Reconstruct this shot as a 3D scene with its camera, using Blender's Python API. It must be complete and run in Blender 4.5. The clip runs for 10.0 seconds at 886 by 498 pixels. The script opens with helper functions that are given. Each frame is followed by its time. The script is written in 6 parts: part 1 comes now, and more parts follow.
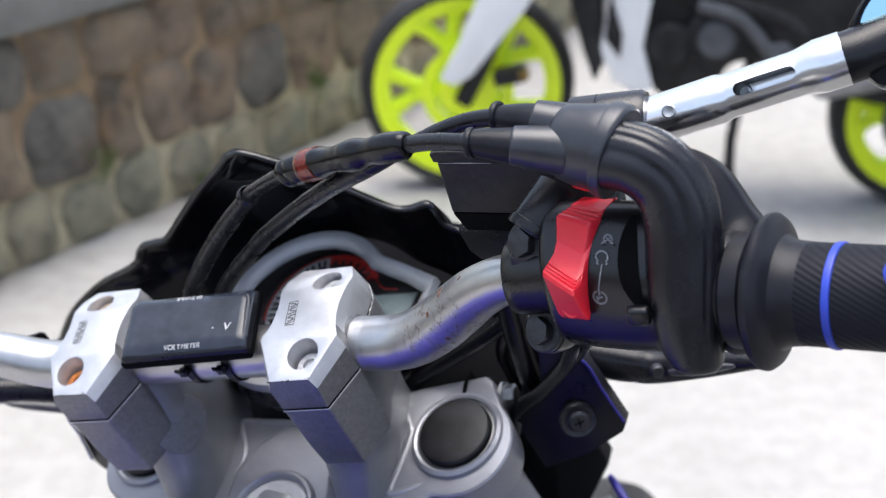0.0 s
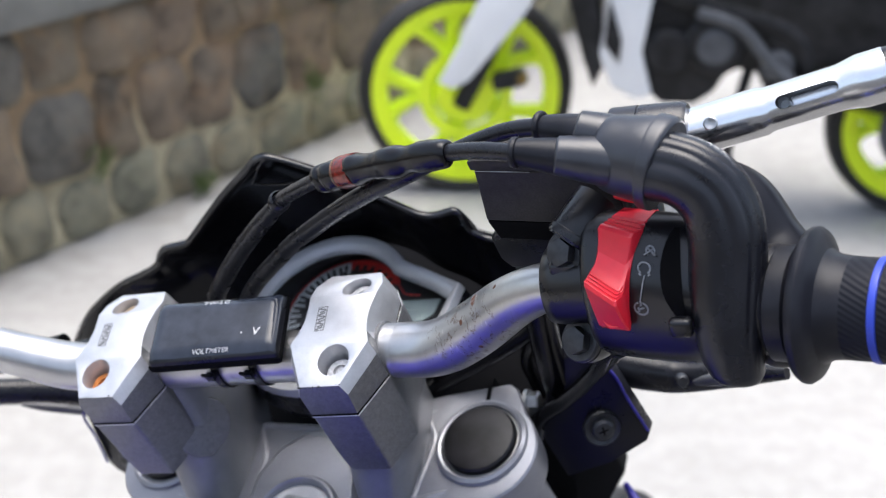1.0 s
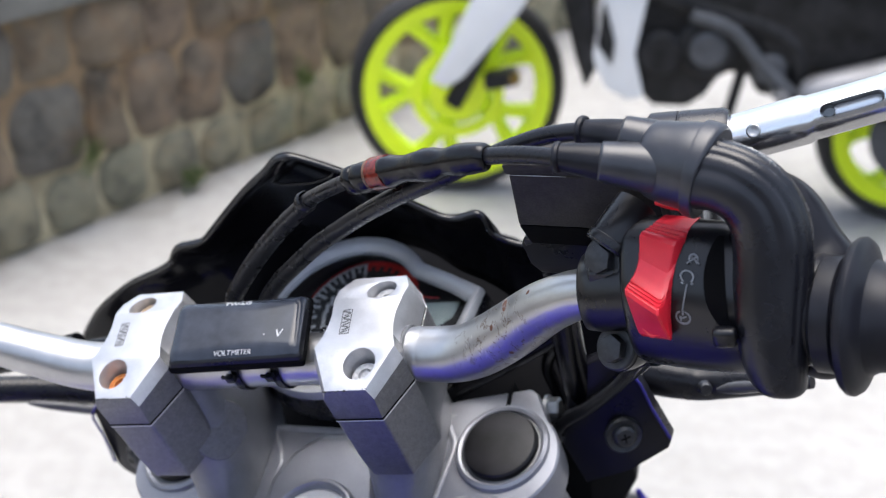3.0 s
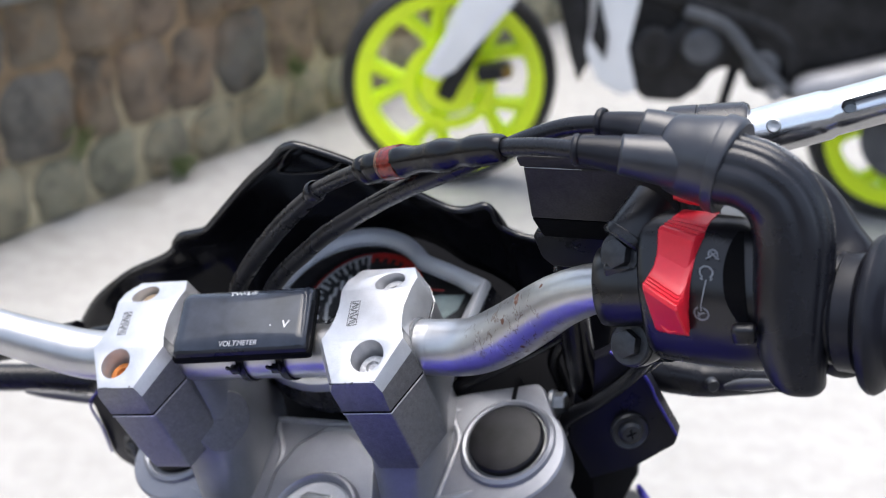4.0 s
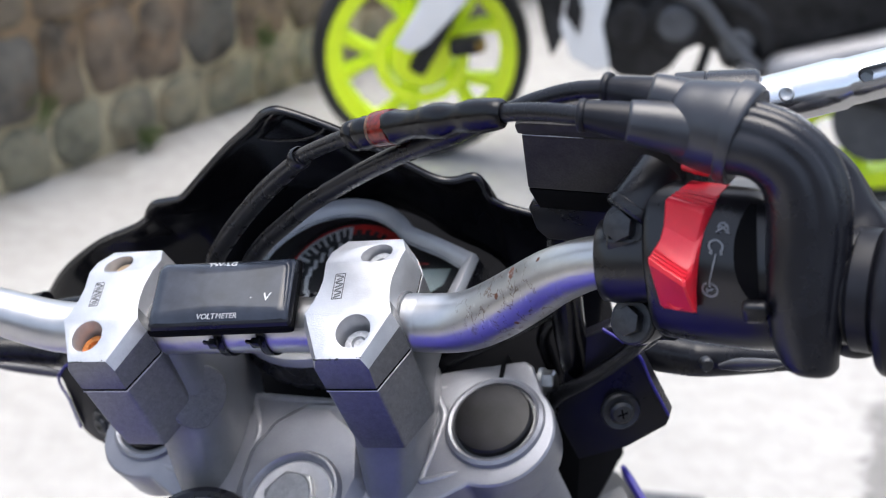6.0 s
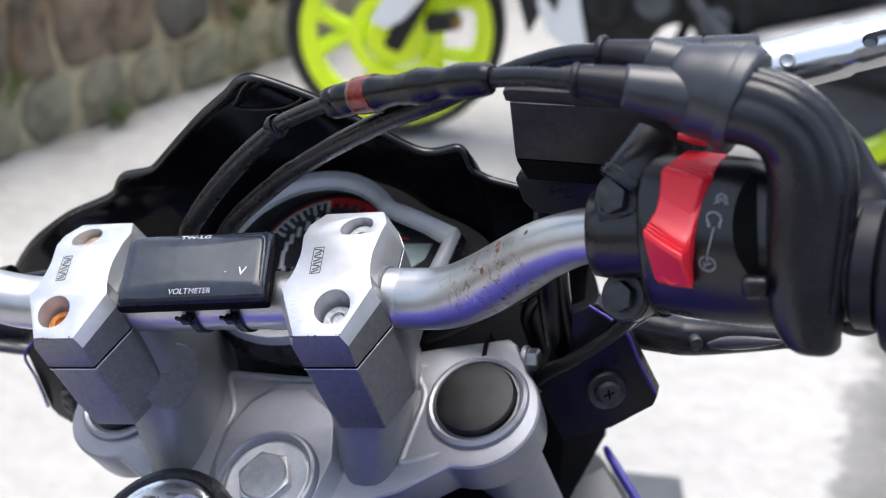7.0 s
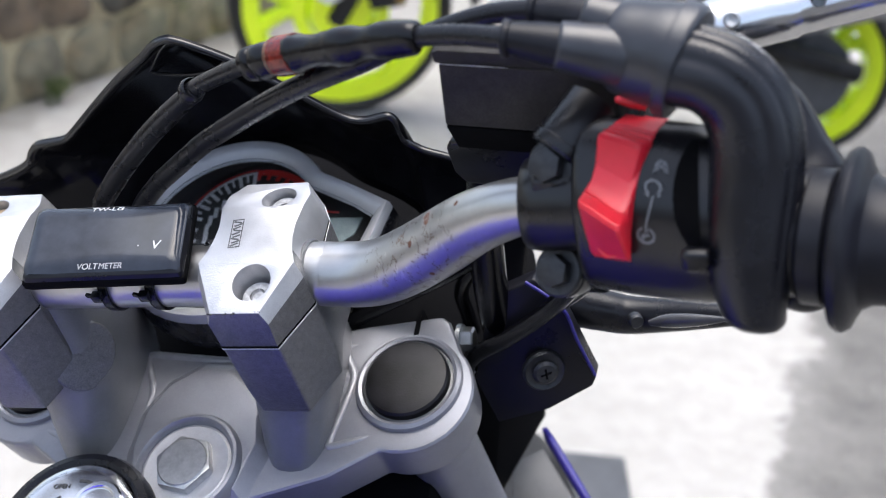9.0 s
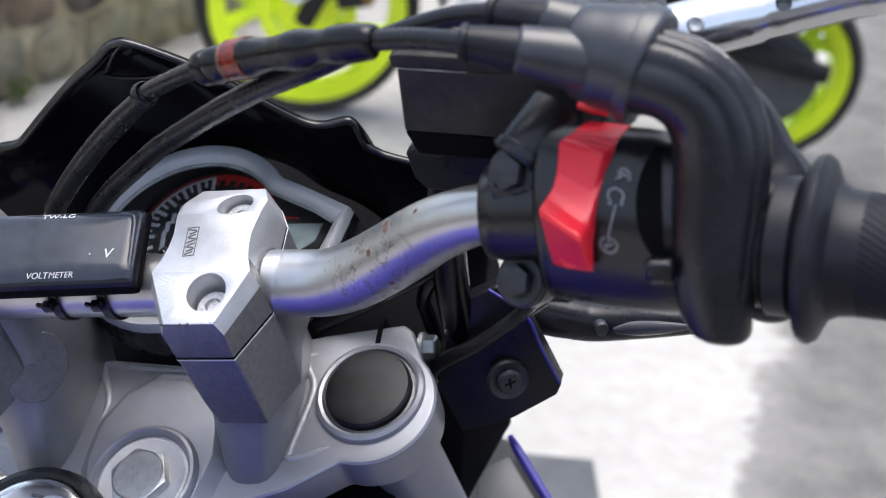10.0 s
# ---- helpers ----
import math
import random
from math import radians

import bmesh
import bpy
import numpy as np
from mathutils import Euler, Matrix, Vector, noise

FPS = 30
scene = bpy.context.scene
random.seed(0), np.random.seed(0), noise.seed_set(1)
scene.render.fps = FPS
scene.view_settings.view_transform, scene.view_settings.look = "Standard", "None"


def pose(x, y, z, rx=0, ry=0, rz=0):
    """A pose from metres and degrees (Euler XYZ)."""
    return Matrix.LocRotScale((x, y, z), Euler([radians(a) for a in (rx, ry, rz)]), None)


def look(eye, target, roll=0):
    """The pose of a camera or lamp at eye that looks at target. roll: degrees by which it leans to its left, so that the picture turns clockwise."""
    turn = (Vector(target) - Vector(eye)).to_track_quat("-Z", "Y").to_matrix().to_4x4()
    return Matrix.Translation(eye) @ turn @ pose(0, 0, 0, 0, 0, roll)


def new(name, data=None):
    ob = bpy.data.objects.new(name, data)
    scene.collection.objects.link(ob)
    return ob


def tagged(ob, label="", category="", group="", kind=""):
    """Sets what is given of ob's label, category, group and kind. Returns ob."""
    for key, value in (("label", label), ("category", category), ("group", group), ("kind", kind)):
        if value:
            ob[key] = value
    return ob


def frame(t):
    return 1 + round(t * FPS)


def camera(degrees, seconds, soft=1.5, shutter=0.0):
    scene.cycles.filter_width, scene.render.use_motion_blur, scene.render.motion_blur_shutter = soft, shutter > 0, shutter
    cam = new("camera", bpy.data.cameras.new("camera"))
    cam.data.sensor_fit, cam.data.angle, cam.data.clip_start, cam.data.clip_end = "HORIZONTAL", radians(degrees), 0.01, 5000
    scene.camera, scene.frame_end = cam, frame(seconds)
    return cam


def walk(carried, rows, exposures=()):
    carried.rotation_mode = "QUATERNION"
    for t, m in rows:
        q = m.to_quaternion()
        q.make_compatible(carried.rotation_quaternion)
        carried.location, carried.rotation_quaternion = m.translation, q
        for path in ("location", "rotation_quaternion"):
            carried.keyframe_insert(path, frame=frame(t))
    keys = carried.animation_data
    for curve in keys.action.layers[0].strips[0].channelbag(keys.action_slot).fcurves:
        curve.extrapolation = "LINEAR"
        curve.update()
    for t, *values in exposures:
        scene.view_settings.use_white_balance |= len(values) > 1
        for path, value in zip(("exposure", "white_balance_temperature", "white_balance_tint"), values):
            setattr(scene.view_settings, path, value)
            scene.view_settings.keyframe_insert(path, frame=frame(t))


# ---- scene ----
cam = camera(38.50, 10.0, 1.0)
PATH = [
    (0, (0.00393, 0.02605, 1.36754), (0.03359, 1.81625, 0.47629), -0.918),
    (0.5, (-0.00770, 0.02651, 1.36833), (0.03156, 1.81681, 0.47767), -0.381),
    (1, (-0.01945, 0.02783, 1.37031), (0.03088, 1.81887, 0.48168), 0.128),
    (1.5, (-0.02887, 0.03026, 1.37030), (0.02792, 1.82028, 0.48003), 0.439),
    (2, (-0.03471, 0.03179, 1.37013), (0.03272, 1.82291, 0.48281), 0.857),
    (2.5, (-0.03883, 0.03496, 1.36987), (0.03655, 1.82478, 0.48055), 1.046),
    (4, (-0.05709, 0.04477, 1.36499), (0.04930, 1.82692, 0.46354), 2.519),
    (4.5, (-0.06132, 0.05072, 1.36201), (0.06553, 1.82683, 0.45133), 3.050),
    (5, (-0.06378, 0.05612, 1.35813), (0.07725, 1.82861, 0.44249), 3.561),
    (5.5, (-0.06569, 0.06134, 1.35477), (0.08106, 1.83043, 0.43348), 3.715),
    (7, (-0.07058, 0.08860, 1.33508), (0.13524, 1.83322, 0.37908), 4.985),
    (7.5, (-0.06672, 0.09787, 1.32921), (0.15456, 1.83403, 0.36134), 5.283),
    (8, (-0.06378, 0.10410, 1.32563), (0.18305, 1.83016, 0.34593), 5.677),
    (8.5, (-0.06163, 0.10895, 1.32187), (0.20862, 1.83082, 0.34100), 5.999),
    (9, (-0.05765, 0.11430, 1.31724), (0.22977, 1.83640, 0.34166), 6.356),
    (9.5, (-0.05447, 0.11945, 1.31717), (0.25689, 1.83581, 0.33883), 6.657),
    (10, (-0.05161, 0.12621, 1.31476), (0.28193, 1.84251, 0.34365), 6.976),
]
walk(cam, [(t, look(eye, target, roll)) for t, eye, target, roll in PATH])
# the lens is open: near and far are soft
cam.data.dof.use_dof = True
cam.data.dof.focus_distance = 0.595
cam.data.dof.aperture_fstop = 9.0

# ---- world, sun, exposure ----
world = bpy.data.worlds.new("overcast_sky")
scene.world = world
world.use_nodes = True
wn, wl = world.node_tree.nodes, world.node_tree.links
sky = wn.new("ShaderNodeTexSky")
sky.sky_type = "NISHITA"
sky.sun_disc = False
SUN_ELEV, SUN_AZ = 84.0, 0.0            # degrees; azimuth from +y towards +x
sky.sun_elevation, sky.sun_rotation = radians(SUN_ELEV), radians(SUN_AZ)
sky.dust_density, sky.air_density, sky.ozone_density = 4.0, 1.0, 1.0
hazy = wn.new("ShaderNodeHueSaturation")
hazy.inputs["Saturation"].default_value = 0.8
wl.new(sky.outputs[0], hazy.inputs["Color"])
wl.new(hazy.outputs[0], wn["Background"].inputs[0])
wn["Background"].inputs[1].default_value = 0.18
sun_data = bpy.data.lights.new("sun", "SUN")
sun_data.energy, sun_data.angle, sun_data.color = 1.65, radians(58), (0.97, 0.985, 1.0)
sun = new("sun", sun_data)
az, el = radians(SUN_AZ), radians(SUN_ELEV)
toward = Vector((math.sin(az) * math.cos(el), math.cos(az) * math.cos(el), math.sin(el)))
sun.matrix_world = look(toward * 20, (0, 0, 0))
scene.view_settings.exposure = 0.87


# ---- materials ----
def mat_base(name):
    m = bpy.data.materials.new(name)
    m.use_nodes = True
    nt = m.node_tree
    return m, nt, nt.nodes, nt.links, nt.nodes["Principled BSDF"]


def noise_node(nt, scale, detail=4.0, rough=0.6, stretch=None):
    co = nt.nodes.new("ShaderNodeTexCoord")
    no = nt.nodes.new("ShaderNodeTexNoise")
    no.inputs["Scale"].default_value, no.inputs["Detail"].default_value, no.inputs["Roughness"].default_value = scale, detail, rough
    if stretch:
        mp = nt.nodes.new("ShaderNodeMapping")
        mp.inputs["Scale"].default_value = stretch
        nt.links.new(co.outputs["Object"], mp.inputs[0])
        nt.links.new(mp.outputs[0], no.inputs["Vector"])
    else:
        nt.links.new(co.outputs["Object"], no.inputs["Vector"])
    return no


def ramp(nt, source, stops):
    r = nt.nodes.new("ShaderNodeValToRGB")
    while len(r.color_ramp.elements) < len(stops):
        r.color_ramp.elements.new(0.5)
    for e, (p, c) in zip(r.color_ramp.elements, stops):
        e.position = p
        e.color = (*c, 1) if len(c) == 3 else c
    nt.links.new(source, r.inputs[0])
    return r


def mixed(nt, fac, a, b, kind="MIX"):
    n = nt.nodes.new("ShaderNodeMix")
    n.data_type, n.blend_type = "RGBA", kind
    for sock, val in ((n.inputs[0], fac), (n.inputs[6], a), (n.inputs[7], b)):
        if hasattr(val, "is_output"):
            nt.links.new(val, sock)
        elif sock == n.inputs[0]:
            sock.default_value = val
        else:
            sock.default_value = (*val, 1)
    return n.outputs[2]


def math_node(nt, op, a, b=0.0):
    n = nt.nodes.new("ShaderNodeMath")
    n.operation = op
    n.use_clamp = False
    for sock, val in ((n.inputs[0], a), (n.inputs[1], b)):
        if hasattr(val, "is_output"):
            nt.links.new(val, sock)
        else:
            sock.default_value = val
    return n.outputs[0]


def bumped(nt, bsdf, source, strength, dist):
    b = nt.nodes.new("ShaderNodeBump")
    b.inputs["Strength"].default_value, b.inputs["Distance"].default_value = strength, dist
    nt.links.new(source, b.inputs["Height"])
    nt.links.new(b.outputs[0], bsdf.inputs["Normal"])


def surface(name, col, rough=0.5, metal=0.0, var=0.25, scale=60.0, fine=900.0, bump=0.15, dist=0.0004, coat=0.0, rvar=0.10, spec=0.5, grit=0.0):
    """A worn plain surface: blotches at one scale, grain at another."""
    m, nt, N, L, p = mat_base(name)
    big, small = noise_node(nt, scale), noise_node(nt, fine, 3.0)
    dark = tuple(c * (1 - var) for c in col)
    lite = tuple(min(1.0, c * (1 + 0.5 * var)) for c in col)
    r = ramp(nt, big.outputs[0], [(0.3, dark), (0.7, lite)])
    L.new(r.outputs[0], p.inputs["Base Color"])
    rr = nt.nodes.new("ShaderNodeMapRange")
    rr.inputs[3].default_value, rr.inputs[4].default_value = max(0.02, rough - rvar), min(1.0, rough + rvar)
    L.new(big.outputs[0], rr.inputs[0])
    L.new(rr.outputs[0], p.inputs["Roughness"])
    p.inputs["Metallic"].default_value = metal
    p.inputs["Coat Weight"].default_value = coat
    p.inputs["Specular IOR Level"].default_value = spec
    if grit:
        fleck = ramp(nt, noise_node(nt, fine * 1.6, 2.0).outputs[0], [(0.38, (1 - grit,) * 3), (0.62, (1.0, 1.0, 1.0))])
        L.new(mixed(nt, 1.0, r.outputs[0], fleck.outputs[0], "MULTIPLY"), p.inputs["Base Color"])
    if bump:
        bumped(nt, p, small.outputs[0], bump, dist)
    return m


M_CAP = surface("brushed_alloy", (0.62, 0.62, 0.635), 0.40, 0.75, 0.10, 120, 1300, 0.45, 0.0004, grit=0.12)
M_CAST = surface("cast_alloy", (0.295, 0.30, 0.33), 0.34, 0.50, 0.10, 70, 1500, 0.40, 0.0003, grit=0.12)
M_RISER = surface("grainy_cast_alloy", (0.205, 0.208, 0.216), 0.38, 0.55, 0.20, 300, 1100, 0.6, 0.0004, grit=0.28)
M_CHROME = surface("polished_alloy", (0.88, 0.88, 0.89), 0.20, 1.0, 0.06, 60, 1500, 0.05, 0.0002)
M_STEEL = surface("zinc_steel", (0.44, 0.45, 0.455), 0.34, 0.9, 0.18, 300, 2500, 0.25, 0.0003)
M_RUST = surface("rusty_bolt", (0.55, 0.19, 0.045), 0.75, 0.2, 0.6, 350, 2500, 0.7, 0.0006)
M_TANBOLT = surface("tarnished_bolt", (0.50, 0.37, 0.24), 0.5, 0.5, 0.4, 300, 2500, 0.3, 0.0004)
M_BLACKBOLT = surface("blackened_bolt", (0.062, 0.064, 0.070), 0.42, 0.8, 0.3, 250, 2200, 0.3, 0.0004)
M_PLASTIC = surface("satin_black_plastic", (0.0085, 0.0088, 0.012), 0.28, 0, 0.3, 80, 3000, 0.18, 0.0002, spec=0.32)
M_RUBBER = surface("black_rubber", (0.011, 0.0115, 0.0160), 0.36, 0, 0.35, 70, 2600, 0.2, 0.0003, spec=0.24)
M_GLOSS = surface("gloss_black_plastic", (0.0055, 0.0055, 0.0070), 0.13, 0, 0.3, 40, 800, 0.02, 0.0002, rvar=0.04, spec=0.08)
M_RIM = surface("polished_black_edge", (0.010, 0.010, 0.012), 0.26, 0, 0.3, 40, 800, 0.02, 0.0002, rvar=0.05, spec=0.55)
M_HOUSING = surface("gloss_black_housing", (0.0045, 0.0045, 0.0065), 0.29, 0, 0.3, 60, 1500, 0.14, 0.0002, spec=0.50)
M_TAPE = surface("insulating_tape", (0.004, 0.004, 0.0052), 0.14, 0, 0.4, 120, 900, 0.3, 0.0006, spec=0.34)
M_REDTAPE = surface("red_brown_tape", (0.16, 0.012, 0.008), 0.14, 0, 0.8, 260, 900, 0.2, 0.0004)
M_CLEARTAPE = surface("clear_tape_edge", (0.15, 0.07, 0.045), 0.2, 0, 0.7, 400, 900, 0.2, 0.0004)
# matt plastic, extra black: shade from the covers is put into its colour
M_INNER = surface("shade_black_plastic", (0.0042, 0.0042, 0.0050), 0.75, 0, 0.4, 40, 600, 0.3, 0.0006, spec=0.05)
M_LENS = surface("smoky_lens", (0.07, 0.07, 0.075), 0.22, 0, 0.2, 60, 900, 0.05)
M_DUSTRUB = surface("dusty_rubber", (0.0105, 0.0110, 0.0155), 0.28, 0, 0.4, 50, 2200, 0.2, 0.0003, spec=0.46)
M_BRACKET = surface("black_bracket_plastic", (0.009, 0.009, 0.0125), 0.30, 0, 0.3, 40, 1200, 0.10, 0.0003, spec=0.25)
M_DUSTY = surface("dusty_black_plastic", (0.048, 0.044, 0.042), 0.52, 0, 0.6, 45, 700, 0.3, 0.0004, spec=0.26, grit=0.3)
M_CAPRUB = surface("scuffed_rubber", (0.0095, 0.0092, 0.0112), 0.40, 0, 1.0, 60, 900, 0.25, 0.0003, rvar=0.12, spec=0.30)
# cast alloy a little lighter: the ridges' highlight is put into its colour
M_SEAM = surface("highlit_cast_ridge", (0.32, 0.325, 0.35), 0.42, 0.5, 0.15, 200, 1800, 0.15, 0.0003)
M_DULL = surface("dull_grey_steel", (0.50, 0.505, 0.52), 0.45, 0.5, 0.45, 420, 2500, 0.4, 0.0004)
M_SLEEVE = surface("greyish_rubber", (0.024, 0.026, 0.034), 0.31, 0, 0.4, 60, 2200, 0.2, 0.0003, spec=0.62)
M_POST = surface("dark_cast_alloy", (0.225, 0.23, 0.24), 0.38, 0.35, 0.14, 60, 1500, 0.45, 0.0003, grit=0.14)
M_RED = surface("red_plastic", (0.72, 0.016, 0.036), 0.34, 0, 0.12, 90, 2600, 0.12, 0.0002, spec=0.60)
M_MARK = surface("white_print", (0.60, 0.60, 0.62), 0.5, 0, 0.2, 400, 900, 0.0)
M_GREYMARK = surface("grey_print", (0.17, 0.18, 0.20), 0.5, 0, 0.2, 400, 900, 0.0)
M_ETCH = surface("etched_grey", (0.13, 0.13, 0.13), 0.5, 0.3, 0.2, 400, 900, 0.0)
M_DARKMARK = surface("etched_dark", (0.05, 0.05, 0.05), 0.6, 0, 0.3, 400, 900, 0.0)
M_BLUE = surface("blue_rubber", (0.025, 0.055, 0.45), 0.42, 0, 0.15, 90, 2000, 0.1, 0.0002)
M_TANK = surface("blue_paint", (0.042, 0.034, 0.40), 0.22, 0.0, 0.1, 30, 900, 0.02, 0.0002, coat=0.35, rvar=0.04, spec=0.3)
M_EDGE = surface("dull_blue_edge", (0.030, 0.025, 0.20), 0.35, 0.0, 0.2, 60, 900, 0.05, 0.0002, spec=0.3)
M_BEZEL = surface("silver_bezel", (0.42, 0.43, 0.45), 0.36, 0.3, 0.08, 60, 2500, 0.1, 0.0002)
M_DIAL = surface("dial_black", (0.026, 0.026, 0.030), 0.5, 0, 0.2, 60, 900, 0.0)
M_TICK = surface("dial_print", (0.55, 0.56, 0.58), 0.5, 0, 0.2, 400, 900, 0.0)
M_DIALRED = surface("dial_red", (0.55, 0.028, 0.022), 0.5, 0, 0.2, 90, 900, 0.0)
M_LCD = surface("lcd_grey_green", (0.36, 0.42, 0.41), 0.25, 0, 0.1, 60, 900, 0.0)
M_VOLT = surface("smoked_face", (0.030, 0.036, 0.050), 0.10, 0, 0.4, 60, 900, 0.03, 0.0002, rvar=0.04, spec=0.30)
M_GREYPL = surface("dark_grey_panel", (0.075, 0.08, 0.09), 0.5, 0, 0.3, 30, 900, 0.1)
M_TYRE = surface("tyre_rubber", (0.020, 0.020, 0.021), 0.7, 0, 0.4, 40, 400, 0.3, 0.001)
M_LIME = surface("lime_paint", (0.78, 1.0, 0.016), 0.35, 0, 0.08, 20, 400, 0.02)
M_WHITE = surface("white_paint", (0.78, 0.79, 0.80), 0.3, 0, 0.06, 10, 400, 0.02, coat=0.4)
# strong mottling puts the engine's grey highlights into its colour
M_ENGINE = surface("engine_black", (0.022, 0.022, 0.0235), 0.50, 0.1, 0.8, 18, 300, 0.3, 0.001, spec=0.25)
M_ENGGREY = surface("engine_grey", (0.30, 0.30, 0.31), 0.45, 0.5, 0.3, 25, 300, 0.2, 0.001)
M_BRONZE = surface("bronze_caliper", (0.17, 0.11, 0.03), 0.4, 0.6, 0.3, 40, 400, 0.1)
M_CAPLEDGE = surface("ledge_concrete", (0.19, 0.185, 0.165), 0.85, 0, 0.35, 6, 120, 0.5, 0.003)
M_PLASTER = surface("grey_plaster", (0.20, 0.195, 0.19), 0.9, 0, 0.3, 2, 60, 0.3, 0.004)
M_MOSS = surface("moss_tuft", (0.105, 0.15, 0.045), 0.9, 0, 0.5, 90, 300, 0.3, 0.002)


def handlebar_material():
    """Satin aluminium tube: fine curly scratches, a few spots of rust."""
    m, nt, N, L, p = mat_base("scratched_bar")
    co = nt.nodes.new("ShaderNodeTexCoord")
    big, mid = noise_node(nt, 45), noise_node(nt, 240, 5, 0.7)
    scr = noise_node(nt, 620, 4, 0.6, (0.25, 1.0, 0.5))
    col = ramp(nt, big.outputs[0], [(0.3, (0.45, 0.45, 0.45)), (0.7, (0.56, 0.56, 0.56))])

    def spot(at, size, ragged):
        d = nt.nodes.new("ShaderNodeVectorMath")
        d.operation = "DISTANCE"
        d.inputs[1].default_value = at
        L.new(co.outputs["Object"], d.inputs[0])
        v = math_node(nt, "MULTIPLY", d.outputs["Value"], 1.0 / size)
        return math_node(nt, "ADD", v, math_node(nt, "MULTIPLY", math_node(nt, "SUBTRACT", mid.outputs[0], 0.5), ragged))

    dots = None
    for at, size in (((0.1572, -0.0042, 0.0256), 0.0034), ((0.1575, -0.0080, 0.0257), 0.0026), ((0.1745, -0.0090, 0.0372), 0.0017), ((0.1580, -0.0197, 0.0049), 0.0016), ((0.1500, -0.0130, 0.0160), 0.0016)):
        s = spot(at, size, 2.6)
        dots = s if dots is None else math_node(nt, "MINIMUM", dots, s)
    rust = ramp(nt, dots, [(0.62, (1, 1, 1)), (1.0, (0, 0, 0))])
    field = ramp(nt, spot((0.1535, -0.017, 0.0145), 0.040, 0.5), [(0.45, (1, 1, 1)), (1.0, (0, 0, 0))])
    curl = nt.nodes.new("ShaderNodeTexVoronoi")
    curl.feature = "DISTANCE_TO_EDGE"
    curl.inputs["Scale"].default_value = 140
    warp = mixed(nt, 0.010, co.outputs["Object"], mid.outputs[1], "ADD")
    sc = nt.nodes.new("ShaderNodeMapping")
    sc.inputs["Scale"].default_value = (1.0, 0.6, 0.45)
    L.new(warp, sc.inputs[0])
    L.new(sc.outputs[0], curl.inputs["Vector"])
    thin = ramp(nt, curl.outputs[0], [(0.014, (1, 1, 1)), (0.044, (0, 0, 0))])
    some = ramp(nt, noise_node(nt, 150, 3).outputs[0], [(0.46, (0, 0, 0)), (0.54, (1, 1, 1))])
    mark = math_node(nt, "MULTIPLY", math_node(nt, "MULTIPLY", thin.outputs[0], some.outputs[0]), field.outputs[0])
    c1 = mixed(nt, math_node(nt, "MULTIPLY", mark, 0.9), col.outputs[0], (0.13, 0.085, 0.055))
    pale = ramp(nt, noise_node(nt, 330, 5, 0.7, (1.0, 0.35, 0.35)).outputs[0], [(0.60, (0, 0, 0)), (0.66, (1, 1, 1))])
    c1 = mixed(nt, math_node(nt, "MULTIPLY", math_node(nt, "MULTIPLY", pale.outputs[0], field.outputs[0]), 0.75), c1, (0.80, 0.80, 0.78))
    c2 = mixed(nt, rust.outputs[0], c1, (0.13, 0.050, 0.024))
    L.new(c2, p.inputs["Base Color"])
    L.new(math_node(nt, "SUBTRACT", 0.95, math_node(nt, "MULTIPLY", math_node(nt, "MAXIMUM", rust.outputs[0], mark), 0.8)), p.inputs["Metallic"])
    dull = math_node(nt, "MULTIPLY", mid.outputs[0], 0.16)
    L.new(math_node(nt, "ADD", math_node(nt, "ADD", 0.27, dull), math_node(nt, "MULTIPLY", rust.outputs[0], 0.4)), p.inputs["Roughness"])
    bumped(nt, p, scr.outputs[0], 0.16, 0.0003)
    return m


def grip_material():
    """Rubber with fine raised diagonal knurling."""
    m, nt, N, L, p = mat_base("knurled_rubber")
    p.inputs["Base Color"].default_value = (0.010, 0.011, 0.016, 1)
    p.inputs["Specular IOR Level"].default_value = 0.15
    p.inputs["Roughness"].default_value = 0.52
    co = nt.nodes.new("ShaderNodeTexCoord")
    wv = nt.nodes.new("ShaderNodeTexWave")
    wv.wave_type, wv.bands_direction = "BANDS", "DIAGONAL"
    wv.inputs["Scale"].default_value = 160
    L.new(co.outputs["Object"], wv.inputs[0])
    bumped(nt, p, wv.outputs[1], 0.32, 0.0006)
    return m


